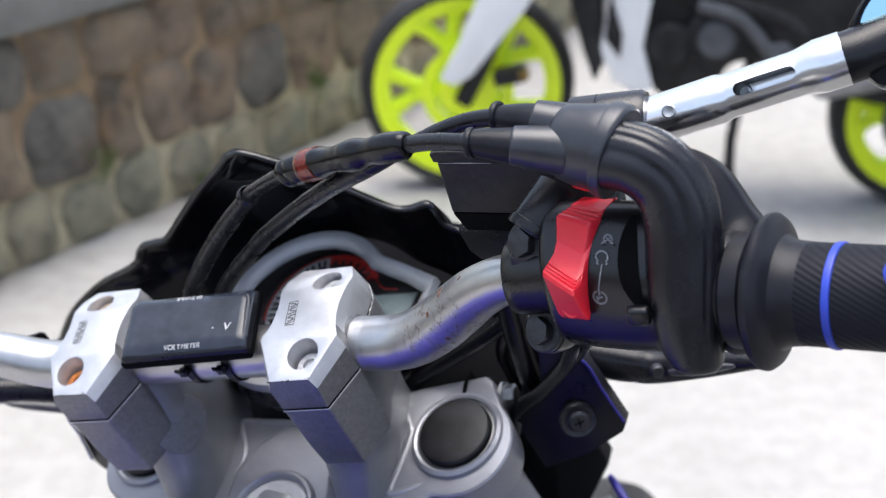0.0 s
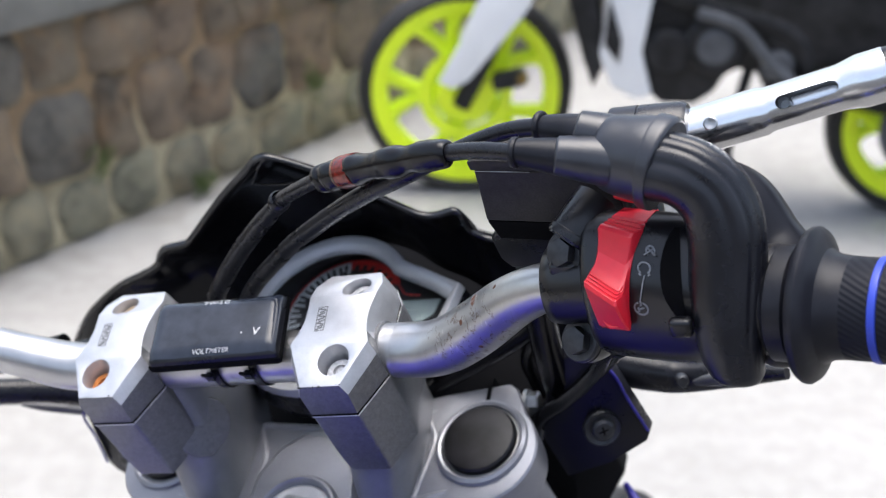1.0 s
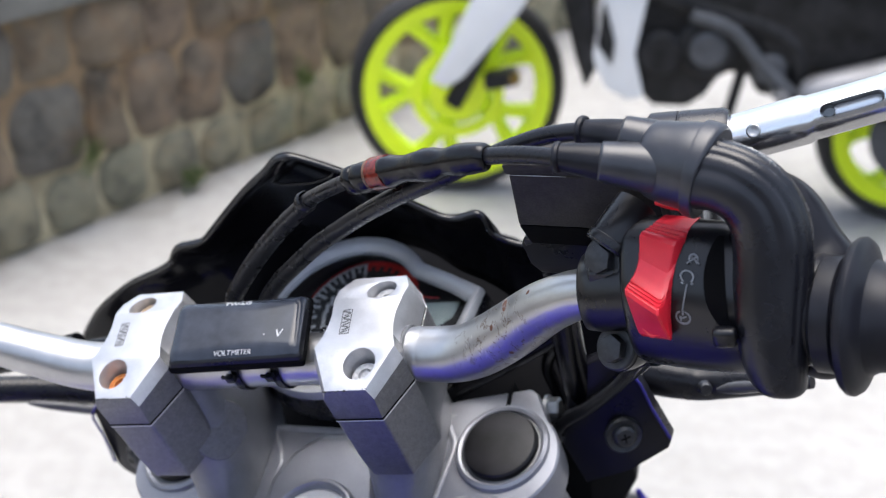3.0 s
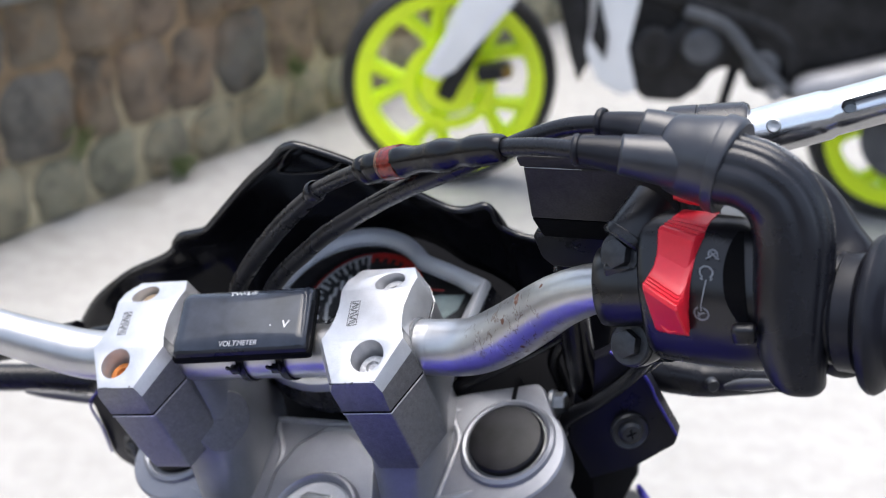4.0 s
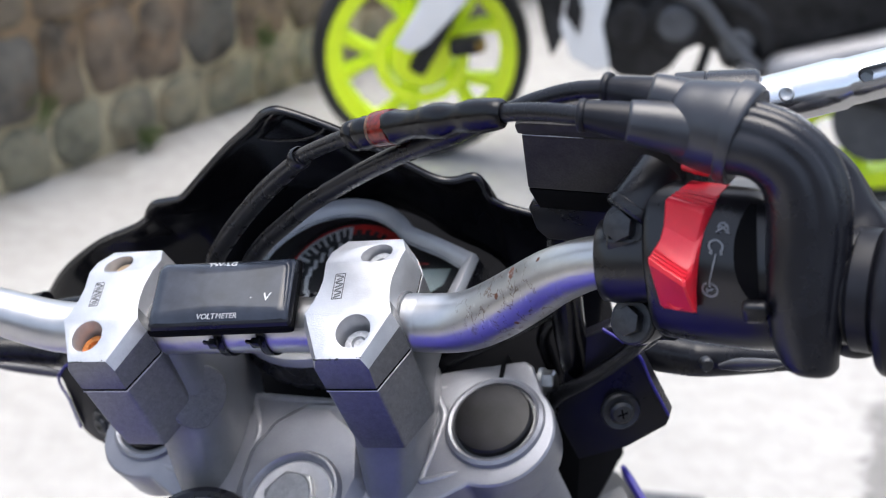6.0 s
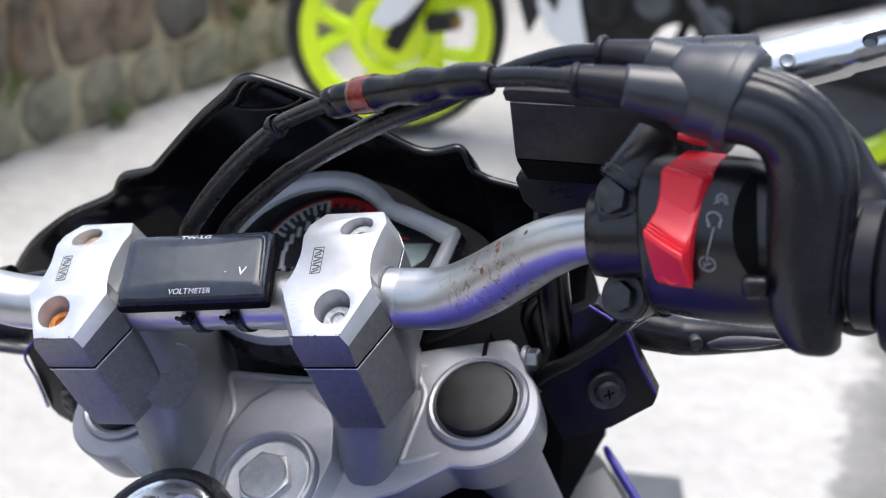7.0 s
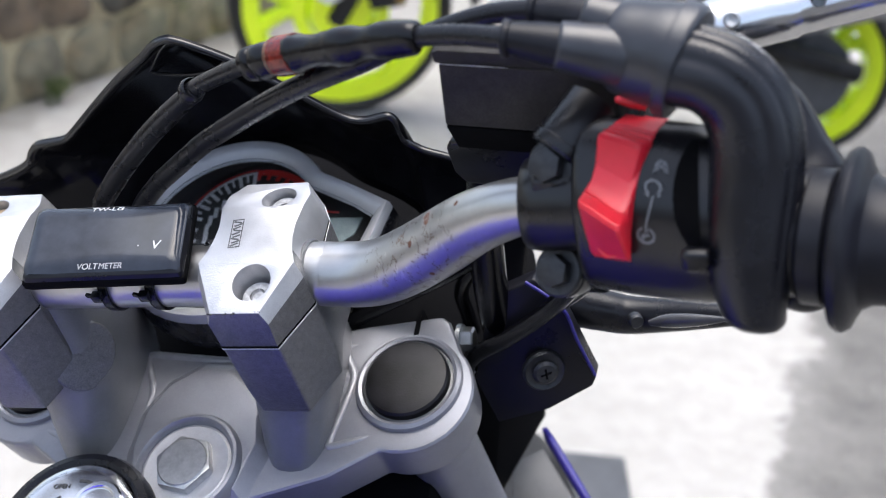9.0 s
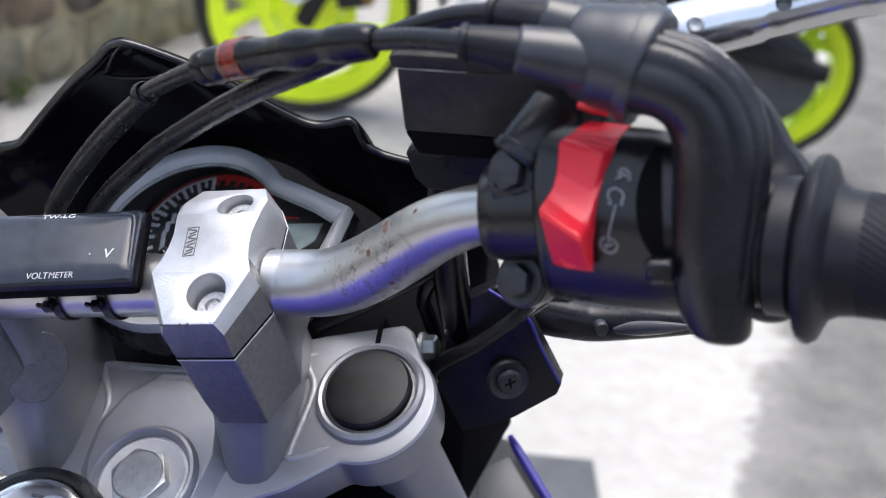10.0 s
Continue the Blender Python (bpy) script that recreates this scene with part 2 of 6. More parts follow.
def ground_material():
    """Pale concrete; beyond a ragged edge a patch of older grey surface with grit."""
    m, nt, N, L, p = mat_base("pale_concrete")
    co = nt.nodes.new("ShaderNodeTexCoord")
    a, b, c = noise_node(nt, 1.6, 6), noise_node(nt, 22, 5), noise_node(nt, 190, 3)
    pale = ramp(nt, a.outputs[0], [(0.3, (0.345, 0.337, 0.320)), (0.7, (0.412, 0.402, 0.384))])
    spot = ramp(nt, b.outputs[0], [(0.40, (0.82, 0.82, 0.80)), (0.60, (1, 1, 1))])
    pale2 = mixed(nt, 0.6, pale.outputs[0], spot.outputs[0], "MULTIPLY")
    grit = ramp(nt, c.outputs[0], [(0.35, (0.098, 0.096, 0.092)), (0.65, (0.168, 0.164, 0.157))])
    sx = nt.nodes.new("ShaderNodeSeparateXYZ")
    L.new(co.outputs["Object"], sx.inputs[0])
    edge = math_node(nt, "SUBTRACT", sx.outputs[0], math_node(nt, "ADD", -0.06, math_node(nt, "MULTIPLY", sx.outputs[1], 0.50)))
    edge = math_node(nt, "ADD", edge, math_node(nt, "MULTIPLY", math_node(nt, "SUBTRACT", noise_node(nt, 8, 5, 0.65).outputs[0], 0.5), 0.26))
    mask = ramp(nt, edge, [(-0.02, (0, 0, 0)), (0.03, (0.75, 0.75, 0.75)), (0.12, (1, 1, 1))])
    worn = ramp(nt, noise_node(nt, 7, 5, 0.7).outputs[0], [(0.35, (0.72, 0.72, 0.72)), (0.65, (1.25, 1.24, 1.22))])
    gritty = mixed(nt, 1.0, grit.outputs[0], worn.outputs[0], "MULTIPLY")
    # earth washed against the foot of the stone wall
    off = math_node(nt, "ADD", math_node(nt, "MULTIPLY", math_node(nt, "ADD", sx.outputs[0], 0.985), 0.7764), math_node(nt, "MULTIPLY", math_node(nt, "SUBTRACT", sx.outputs[1], 2.662), -0.6302))
    off = math_node(nt, "ADD", off, math_node(nt, "MULTIPLY", math_node(nt, "SUBTRACT", noise_node(nt, 4.0, 5).outputs[0], 0.5), 0.55))
    earth = ramp(nt, off, [(0.0, (0.6, 0.6, 0.6)), (0.10, (0, 0, 0))])
    pale2 = mixed(nt, earth.outputs[0], pale2, (0.17, 0.155, 0.13))
    L.new(mixed(nt, mask.outputs[0], pale2, gritty), p.inputs["Base Color"])
    p.inputs["Roughness"].default_value = 0.9
    bumped(nt, p, c.outputs[0], 0.5, 0.004)
    return m


def stone_material(name, tones):
    """Rough field stone: its own tone, rusty and sooty blotches, pitted grain."""
    m, nt, N, L, p = mat_base(name)
    info = nt.nodes.new("ShaderNodeObjectInfo")
    tone = ramp(nt, info.outputs["Random"], [(i / (len(tones) - 1), c) for i, c in enumerate(tones)])
    geo = nt.nodes.new("ShaderNodeNewGeometry")
    a, b, c = noise_node(nt, 9, 6, 0.7), noise_node(nt, 60, 4), noise_node(nt, 5, 4, 0.7)
    for n in (a, b, c):
        L.new(geo.outputs["Position"], n.inputs["Vector"])
    blot = ramp(nt, a.outputs[0], [(0.32, (0.35, 0.36, 0.37)), (0.50, (0.95, 0.95, 0.92)), (0.68, (1.30, 1.26, 1.16))])
    rusty = ramp(nt, c.outputs[0], [(0.50, (0.94, 0.95, 0.95)), (0.66, (1.10, 0.93, 0.78))])
    col = mixed(nt, 1.0, tone.outputs[0], blot.outputs[0], "MULTIPLY")
    L.new(mixed(nt, 1.0, col, rusty.outputs[0], "MULTIPLY"), p.inputs["Base Color"])
    p.inputs["Roughness"].default_value = 0.9
    bumped(nt, p, b.outputs[0], 0.9, 0.006)
    return m


def mortar_material():
    """Pale mortar round the lowest course, browner and weathered above."""
    m, nt, N, L, p = mat_base("weathered_mortar")
    co = nt.nodes.new("ShaderNodeTexCoord")
    sx = nt.nodes.new("ShaderNodeSeparateXYZ")
    L.new(co.outputs["Object"], sx.inputs[0])
    a, b = noise_node(nt, 9, 5), noise_node(nt, 130, 3)
    h = math_node(nt, "ADD", sx.outputs[2], math_node(nt, "MULTIPLY", math_node(nt, "SUBTRACT", a.outputs[0], 0.5), 0.22))
    tone = ramp(nt, h, [(0.12, (0.44, 0.40, 0.29)), (0.25, (0.41, 0.35, 0.245)), (0.33, (0.27, 0.195, 0.125))])
    blot = ramp(nt, a.outputs[0], [(0.3, (0.50, 0.47, 0.42)), (0.7, (1.25, 1.22, 1.12))])
    L.new(mixed(nt, 1.0, tone.outputs[0], blot.outputs[0], "MULTIPLY"), p.inputs["Base Color"])
    p.inputs["Roughness"].default_value = 0.92
    bumped(nt, p, b.outputs[0], 0.6, 0.004)
    return m


def mirror_material():
    m, nt, N, L, p = mat_base("blue_mirror_glass")
    p.inputs["Base Color"].default_value = (0.42, 0.74, 0.92, 1)
    p.inputs["Metallic"].default_value, p.inputs["Roughness"].default_value = 1.0, 0.03
    return m


def glass_material():
    m, nt, N, L, p = mat_base("clear_lens")
    p.inputs["Base Color"].default_value = (0.95, 0.97, 0.97, 1)
    p.inputs["Roughness"].default_value = 0.04
    p.inputs["IOR"].default_value = 1.25
    p.inputs["Transmission Weight"].default_value = 1.0
    return m


M_MORTAR = mortar_material()
M_BAR, M_GRIP, M_GROUND, M_MIRROR, M_GLASS = handlebar_material(), grip_material(), ground_material(), mirror_material(), glass_material()

M_STONE_LOW = stone_material("grey_green_stone", [(0.234, 0.212, 0.150), (0.270, 0.241, 0.173), (0.225, 0.216, 0.160), (0.207, 0.184, 0.133)])
M_STONE_TOP = stone_material("brown_stone", [(0.156, 0.126, 0.092), (0.188, 0.144, 0.104), (0.120, 0.113, 0.101), (0.204, 0.148, 0.106), (0.144, 0.122, 0.095), (0.180, 0.143, 0.103)])

# ---- mesh tools ----
K = 0.001                                  # the motorcycle's own measures are millimetres
PLACE = {}


def thing(name, m, label, category, group=""):
    e = new(name)
    e.empty_display_size = 0.05
    e.matrix_basis = m
    PLACE[e] = m.copy()
    return tagged(e, label, category, group)


def part(name, bm, material, parent=None, label="", m=None, angle=35.0):
    """One bmesh as one mesh object under a thing or under a part."""
    me = bpy.data.meshes.new(name)
    bmesh.ops.recalc_face_normals(bm, faces=bm.faces)
    bm.to_mesh(me)
    bm.free()
    me.shade_smooth()
    me.set_sharp_from_angle(angle=radians(angle))
    me.materials.append(material)
    ob = new(name, me)
    m = (PLACE[parent] if m is None else m) if parent else (m or Matrix())
    if parent:
        ob.parent = parent
        ob.matrix_parent_inverse = PLACE[parent].inverted()
    ob.matrix_basis = m
    PLACE[ob] = m.copy()
    return tagged(ob, label)


def merge(bm, verts, faces, bevel=0.0, seg=2, sharp=30.0, k=K):
    tmp = bmesh.new()
    vs = [tmp.verts.new(Vector(v) * k) for v in verts]
    for f in faces:
        try:
            tmp.faces.new([vs[i] for i in f])
        except ValueError:
            pass
    bmesh.ops.remove_doubles(tmp, verts=tmp.verts, dist=1e-7)
    bmesh.ops.recalc_face_normals(tmp, faces=tmp.faces)
    if bevel:
        edges = [e for e in tmp.edges if len(e.link_faces) == 2 and e.calc_face_angle(0) > radians(sharp)]
        bmesh.ops.bevel(tmp, geom=edges, offset=bevel * k, segments=seg, profile=0.6, affect="EDGES", clamp_overlap=True)
    me = bpy.data.meshes.new("tmp")
    tmp.to_mesh(me)
    tmp.free()
    bm.from_mesh(me)
    bpy.data.meshes.remove(me)
    return bm


def loft(bm, rings, caps=True, closed=True, **kw):
    n = len(rings[0])
    verts = [p for r in rings for p in r]
    faces = []
    for j in range(len(rings) - 1):
        for i in range(n if closed else n - 1):
            a, b = j * n + i, j * n + (i + 1) % n
            faces.append((a, b, b + n, a + n))
    if caps:
        faces += [tuple(range(n))[::-1], tuple(range((len(rings) - 1) * n, len(rings) * n))]
    return merge(bm, verts, faces, **kw)


def axes(axis, ref=(0, 0, 1)):
    z = Vector(axis).normalized()
    r = Vector(ref)
    if abs(z.dot(r.normalized())) > 0.95:
        r = Vector((0, 1, 0)) if abs(z.y) < 0.9 else Vector((1, 0, 0))
    x = (r - z * r.dot(z)).normalized()
    return x, z.cross(x), z


def prism(bm, poly, o, axis, lo, hi, ref=(0, 0, 1), top=None, **kw):
    """A polygon of (x, y) in the plane across axis, drawn out from lo to hi along it."""
    x, y, z = axes(axis, ref)
    o = Vector(o)
    ring = lambda pts, h: [o + x * a + y * b + z * h for a, b in pts]  # noqa: E731
    return loft(bm, [ring(poly, lo), ring(top or poly, hi)], **kw)


def plate(bm, poly, lo, hi, holes=(), **kw):
    """A polygon in u, v between two heights n, with round holes (u, v, r) through it."""
    from mathutils.geometry import tessellate_polygon
    loops = [list(poly)] + [[(u + r * math.cos(2 * math.pi * i / 28), v + r * math.sin(2 * math.pi * i / 28)) for i in range(28)] for u, v, r in holes]
    flat = [p for lp in loops for p in lp]
    n = len(flat)
    tris = tessellate_polygon([[Vector((a, b, 0)) for a, b in lp] for lp in loops])
    verts = [(a, b, lo) for a, b in flat] + [(a, b, hi) for a, b in flat]
    faces = [tuple(t) for t in tris] + [tuple(i + n for i in t) for t in tris]
    s = 0
    for lp in loops:
        c = len(lp)
        faces += [(s + i, s + (i + 1) % c, s + (i + 1) % c + n, s + i + n) for i in range(c)]
        s += c
    return merge(bm, verts, faces, **kw)


def spline(pts, res=6):
    pts = [Vector(p) for p in pts]
    out = []
    for i in range(len(pts) - 1):
        a, b = pts[max(i - 1, 0)], pts[i]
        c, d = pts[i + 1], pts[min(i + 2, len(pts) - 1)]
        for k in range(res):
            t = k / res
            out.append(0.5 * (2 * b + (c - a) * t + (2 * a - 5 * b + 4 * c - d) * t * t + (3 * b - a - 3 * c + d) * t ** 3))
    return out + [pts[-1]]


def tube(bm, pts, r, seg=16, res=6, flat=1.0, ref=(0, 1, 0), shape=None, caps=True, **kw):
    """A sweep along a smooth line; r: one radius or one for each given point; flat squeezes it across ref."""
    line = spline(pts, res) if res > 1 else [Vector(p) for p in pts]
    rad = [r] * len(line) if isinstance(r, (int, float)) else [s.x for s in spline([(q, 0, 0) for q in r], res)] if res > 1 else list(r)
    rings, side = [], None
    for i, p in enumerate(line):
        t = (line[min(i + 1, len(line) - 1)] - line[max(i - 1, 0)]).normalized()
        side = Vector(ref) if side is None else side
        side = (side - t * side.dot(t)).normalized()
        up = t.cross(side)
        ring = []
        for s in range(seg):
            a = 2 * math.pi * s / seg
            k = shape(a) if shape else 1.0
            ring.append(p + (side * math.cos(a) * flat + up * math.sin(a)) * rad[i] * k)
        rings.append(ring)
    return loft(bm, rings, caps=caps, **kw)


def lathe(bm, prof, o, axis, seg=32, k=K):
    """A turned body: (radius, height) pairs along an axis from o."""
    x, y, z = axes(axis)
    o = Vector(o)
    verts, faces, rows = [], [], []
    for r, h in prof:
        if r < 1e-6:
            rows.append([len(verts)])
            verts.append(o + z * h)
        else:
            rows.append(list(range(len(verts), len(verts) + seg)))
            verts += [o + z * h + (x * math.cos(2 * math.pi * i / seg) + y * math.sin(2 * math.pi * i / seg)) * r for i in range(seg)]
    for a, b in zip(rows, rows[1:]):
        for i in range(seg):
            j = (i + 1) % seg
            f = [a[i % len(a)], a[j % len(a)], b[j % len(b)], b[i % len(b)]]
            f = list(dict.fromkeys(f))
            if len(f) > 2:
                faces.append(tuple(f))
    return merge(bm, verts, faces, k=k)


def box(bm, c, size, axis=(0, 0, 1), ref=(1, 0, 0), bevel=1.0, seg=2, taper=1.0, k=K):
    """A box with rounded edges: size along ref, across it and along axis; taper narrows its top."""
    z = Vector(axis).normalized()
    x = (Vector(ref) - z * Vector(ref).dot(z)).normalized()
    y = z.cross(x)
    a, b, h = (s / 2 for s in size)
    c = Vector(c)
    low = [c + x * sx * a + y * sy * b - z * h for sx, sy in ((-1, -1), (1, -1), (1, 1), (-1, 1))]
    high = [c + x * sx * a * taper + y * sy * b * taper + z * h for sx, sy in ((-1, -1), (1, -1), (1, 1), (-1, 1))]
    return loft(bm, [low, high], bevel=bevel, seg=seg, k=k)


def circle(r, n=24, start=0.0):
    return [(r * math.cos(start + 2 * math.pi * i / n), r * math.sin(start + 2 * math.pi * i / n)) for i in range(n)]


def writing(text, size, o, right, up, depth=0.15, shear=0.0):
    """Raised letters in the built-in font, centred at o, as a bmesh."""
    cu = bpy.data.curves.new("text", "FONT")
    cu.body, cu.size, cu.extrude, cu.align_x, cu.align_y, cu.shear = text, size, depth, "CENTER", "CENTER", shear
    ob = bpy.data.objects.new("text", cu)
    me = bpy.data.meshes.new_from_object(ob)
    x = Vector(right).normalized()
    z = x.cross(Vector(up)).normalized()
    y = z.cross(x)
    m = Matrix((x, y, z)).transposed().to_4x4()
    m.translation = Vector(o)
    me.transform(Matrix.Scale(K, 4) @ m)
    bm = bmesh.new()
    bm.from_mesh(me)
    bpy.data.meshes.remove(me)
    bpy.data.objects.remove(ob)
    bpy.data.curves.remove(cu)
    return bm


def B():
    return bmesh.new()

# ---- ground ----
bm = B()
merge(bm, [(-300, -300, 0), (300, -300, 0), (300, 300, 0), (-300, 300, 0)], [(0, 1, 2, 3)], k=1.0)
tagged(part("ground", bm, M_GROUND), "pale worn concrete yard with a grey gritty patch", "ground", kind="structure")

# ---- the motorcycle in front: its steering head leans on the side stand and is turned to the right ----
UU, VV, NN = Vector((0.90063939, -0.3484216, 0.25971345)), Vector((0.21746387, 0.87877651, 0.42480738)), Vector((-0.37624215, -0.32611997, 0.86722985))
HEAD = Matrix((UU, VV, NN)).transposed().to_4x4()
HEAD.translation = Vector((-0.12152419, 0.64261339, 1.01172045))
MID = -1.0                                 # middle of the bar along u, mm
bike = thing("motorcycle", HEAD, "silver and black naked motorcycle with blue accents, leaning on its stand", "motorcycle")


def both(fn):
    """Build a part for the right side and its mirror image for the left."""
    fn(1.0, 0.0)
    fn(-1.0, 2 * MID)


# handlebar: tapered tube, thick in the clamps
bar_pts = [(-470, -75, 52), (-420, -62, 50), (-330, -40, 47), (-255, -24, 46), (-222, -17, 44), (-203, -13, 39), (-174, -6, 23), (-146, -5, 5), (-122, -4, -10),
           (-104, -3, -16), (-85, -3, -17), (0, -3, -17), (85, -3, -17), (102, -3, -17.8), (118, -4, -16.8), (131, -5, -12), (144, -5.5, -4.2), (156, -6, 4.4), (168, -7, 14.2),
           (178, -8.6, 22.8), (190, -10.8, 31.4), (203, -13.3, 38.5), (222, -17, 44),
           (255, -24, 46), (330, -40, 47), (420, -60, 50), (470, -75, 52)]
bar_r = [11.2] * 5 + [11.6, 12.2, 13.2, 14.2] + [14.4] * 3 + [14.6, 14.8, 14.9, 14.9, 14.8, 14.5, 14.0, 13.3, 12.4, 11.6] + [11.2] * 5
bar = part("handlebar", tube(B(), bar_pts, bar_r, seg=40, res=8), M_BAR, bike, "scratched silver tapered handlebar tube with rust spots")


HALF_TOP = [(15.5, 37.0, 0.4), (20.5, 27, 4.2), (20.3, 18, 7.2), (18.8, 7, 7.2), (19.2, 0, 7.2), (20.6, -7, 7.2), (23.2, -14.0, 7.2), (11.6, -39, 4.0)]
FACET = [(25.9, -17.0, -0.5), (14.4, -40.6, -2.6)]   # lower edge of the bright facet at the front corners
HALF_LOW = [(16.5, 38.5), (21.8, 28.5), (22.0, 18), (21.6, 7), (22.0, 0), (23.4, -7), (26.0, -19), (13.6, -42.5)]


def bar_clamp(c, rusty):
    from mathutils.geometry import tessellate_polygon
    side = 1 if c > 0 else -1
    holes = [(c + side * 5.0, -24.0, 9.1), (c + side * 5.5, 24.6, 8.2)]
    hn = lambda v: 7.2 - max(0.0, v - 18) * 0.358 - max(0.0, -13.5 - v) * 0.1255  # noqa: E731
    rt = [(c + a, b, h) for a, b, h in HALF_TOP]
    lt = [(c - a, b, h) for a, b, h in HALF_TOP]
    verts, faces = rt + lt, []
    low0 = len(verts)
    verts += [(c + a, b, -17.0) for a, b in HALF_LOW] + [(c - a, b, -17.0) for a, b in HALF_LOW]
    m = len(HALF_TOP)
    fr = len(verts)
    verts += [(c + a, b, h) for a, b, h in FACET] + [(c - a, b, h) for a, b, h in FACET]
    # sides with the front corner's facet, front and back
    for k in range(m - 3):
        faces += [(k, k + 1, low0 + k + 1, low0 + k), (m + k, m + k + 1, low0 + m + k + 1, low0 + m + k)]
    for t0, f0 in ((0, fr), (m, fr + 2)):
        faces += [(t0 + 5, t0 + 6, f0, low0 + t0 + 6, low0 + t0 + 5), (t0 + 6, t0 + 7, f0 + 1, f0), (f0, f0 + 1, low0 + t0 + 7, low0 + t0 + 6)]
    faces += [(0, m, low0 + m, low0), (m - 1, 2 * m - 1, fr + 3, low0 + 2 * m - 1, low0 + m - 1, fr + 1)]
    faces += [tuple(range(low0, low0 + m)) + tuple(range(low0 + 2 * m - 1, low0 + m - 1, -1))]
    # middle of the top
    faces += [tuple(range(2, 7)) + tuple(range(m + 6, m + 1, -1))]
    # sloping back and front with the bolt holes
    for ids, (u, v, r) in (((0, 1, 2, m + 2, m + 1, m), holes[1]), ((6, 7, m + 7, m + 6), holes[0])):
        ring = [(u + r * math.cos(2 * math.pi * i / 28), v + r * math.sin(2 * math.pi * i / 28)) for i in range(28)]
        h0 = len(verts)
        verts += [(p, q, hn(q)) for p, q in ring] + [(p, q, -14.0) for p, q in ring]
        outer = [Vector((verts[i][0], verts[i][1], 0)) for i in ids]
        tris = tessellate_polygon([outer, [Vector((p, q, 0)) for p, q in ring]])
        ref = list(ids) + list(range(h0, h0 + 28))
        faces += [tuple(ref[q] for q in t) for t in tris]
        faces += [(h0 + i, h0 + (i + 1) % 28, h0 + 28 + (i + 1) % 28, h0 + 28 + i) for i in range(28)] + [tuple(range(h0 + 28, h0 + 56))]
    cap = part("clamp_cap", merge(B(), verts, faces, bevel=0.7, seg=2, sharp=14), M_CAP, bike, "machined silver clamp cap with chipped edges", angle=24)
    # steep faces take the darker grainy alloy, which also paints in their shade
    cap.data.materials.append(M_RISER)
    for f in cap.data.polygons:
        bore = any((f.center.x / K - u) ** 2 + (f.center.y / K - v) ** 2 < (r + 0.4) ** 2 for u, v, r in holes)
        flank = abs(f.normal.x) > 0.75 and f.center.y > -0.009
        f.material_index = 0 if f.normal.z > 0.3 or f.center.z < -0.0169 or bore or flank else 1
    rim = [(c + a * 1.006, b * 1.012) for a, b in HALF_LOW] + [(c - a * 1.006, b * 1.012) for a, b in HALF_LOW[::-1]]
    part("joint_edge", loft(B(), [[(a, b, -19.0) for a, b in rim], [(a, b, -18.25) for a, b in rim]], bevel=0.2), M_CAP, cap, "bare bright edge of the joint")
    part("joint_gap", loft(B(), [[(c + (a - c) * 0.990, b * 0.993, -18.3) for a, b in rim], [(c + (a - c) * 0.990, b * 0.993, -17.02) for a, b in rim]]), M_INNER, cap, "dark joint of the clamp")
    bm = B()
    rnd = random.Random(int(c))
    for k in range(9):
        q = rnd.uniform(-13, 13)
        box(bm, (c + q, -39.2 + rnd.uniform(-0.2, 0.9), 3.7 + rnd.uniform(-0.3, 0.3)), (rnd.uniform(0.6, 2.4), rnd.uniform(0.5, 1.1), rnd.uniform(0.5, 1.0)), axis=(rnd.uniform(-0.3, 0.3), -0.6, 0.8), ref=(1, rnd.uniform(-0.3, 0.3), 0), bevel=0.15)
    part("chips", bm, M_DARKMARK, cap, "dark chips along the worn front edge")
    low = [(c + a, b) for a, b in HALF_LOW] + [(c - a, b) for a, b in HALF_LOW[::-1]]
    for k, (u, v, r) in enumerate(holes):
        bm = B()
        lathe(bm, [(7.6, -14), (7.6, -3.6), (7.0, -2.6), (6.2, -2.4), (3.6, -2.6)], (u, v - 0.9, 0), (0, 0, 1), 28)
        lathe(bm, [(3.6, -2.6), (3.3, -4.2), (0, -4.4)], (u, v - 0.9, 0), (0, 0, 1), 6)
        rust = rusty and k == 0
        part("bolt", bm, M_RUST if rust else M_TANBOLT if rusty else M_DULL, cap, "rusty socket bolt" if rust else "dull steel socket bolt")
    # bore collar where the tube leaves the clamp
    for s2 in (-1, 1):
        part("bore_ring", lathe(B(), [(14.4, 20.2), (15.6, 20.2), (15.8, 22.0), (15.2, 22.5), (14.4, 22.5)], (c, -3, -17), (s2, 0, 0), 40), M_RISER, cap)
    # etched badge: a frame with plain bars
    x, y = Vector((0.10, -1, 0)).normalized(), Vector((1, 0.10, 0)).normalized()
    bm = B()
    o = Vector((c - 9.0, 2.5, 7.25))
    for w, h, cx, cy in ((16, 0.4, 0, 2.6), (16, 0.4, 0, -2.6), (0.4, 5.6, 7.8, 0), (0.4, 5.6, -7.8, 0)):
        box(bm, o + x * cx + y * cy, (w, h, 0.3), ref=x, bevel=0)
    for i in range(9):
        box(bm, o + x * (-6.4 + 1.6 * i) + y * (0.3 if i % 2 else -0.2), (0.7, 3.9, 0.3), ref=x + y * (0.32 if i % 3 else -0.25), bevel=0)
    part("badge", bm, M_ETCH, cap, "small etched badge of plain bars")
    # the lower half and the cast post under it
    low2 = [(c + (a - c) * 0.90, b * 0.95 - 6) for a, b in low]
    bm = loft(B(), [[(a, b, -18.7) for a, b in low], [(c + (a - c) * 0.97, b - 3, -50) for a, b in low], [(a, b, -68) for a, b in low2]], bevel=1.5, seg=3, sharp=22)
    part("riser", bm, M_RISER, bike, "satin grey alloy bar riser")
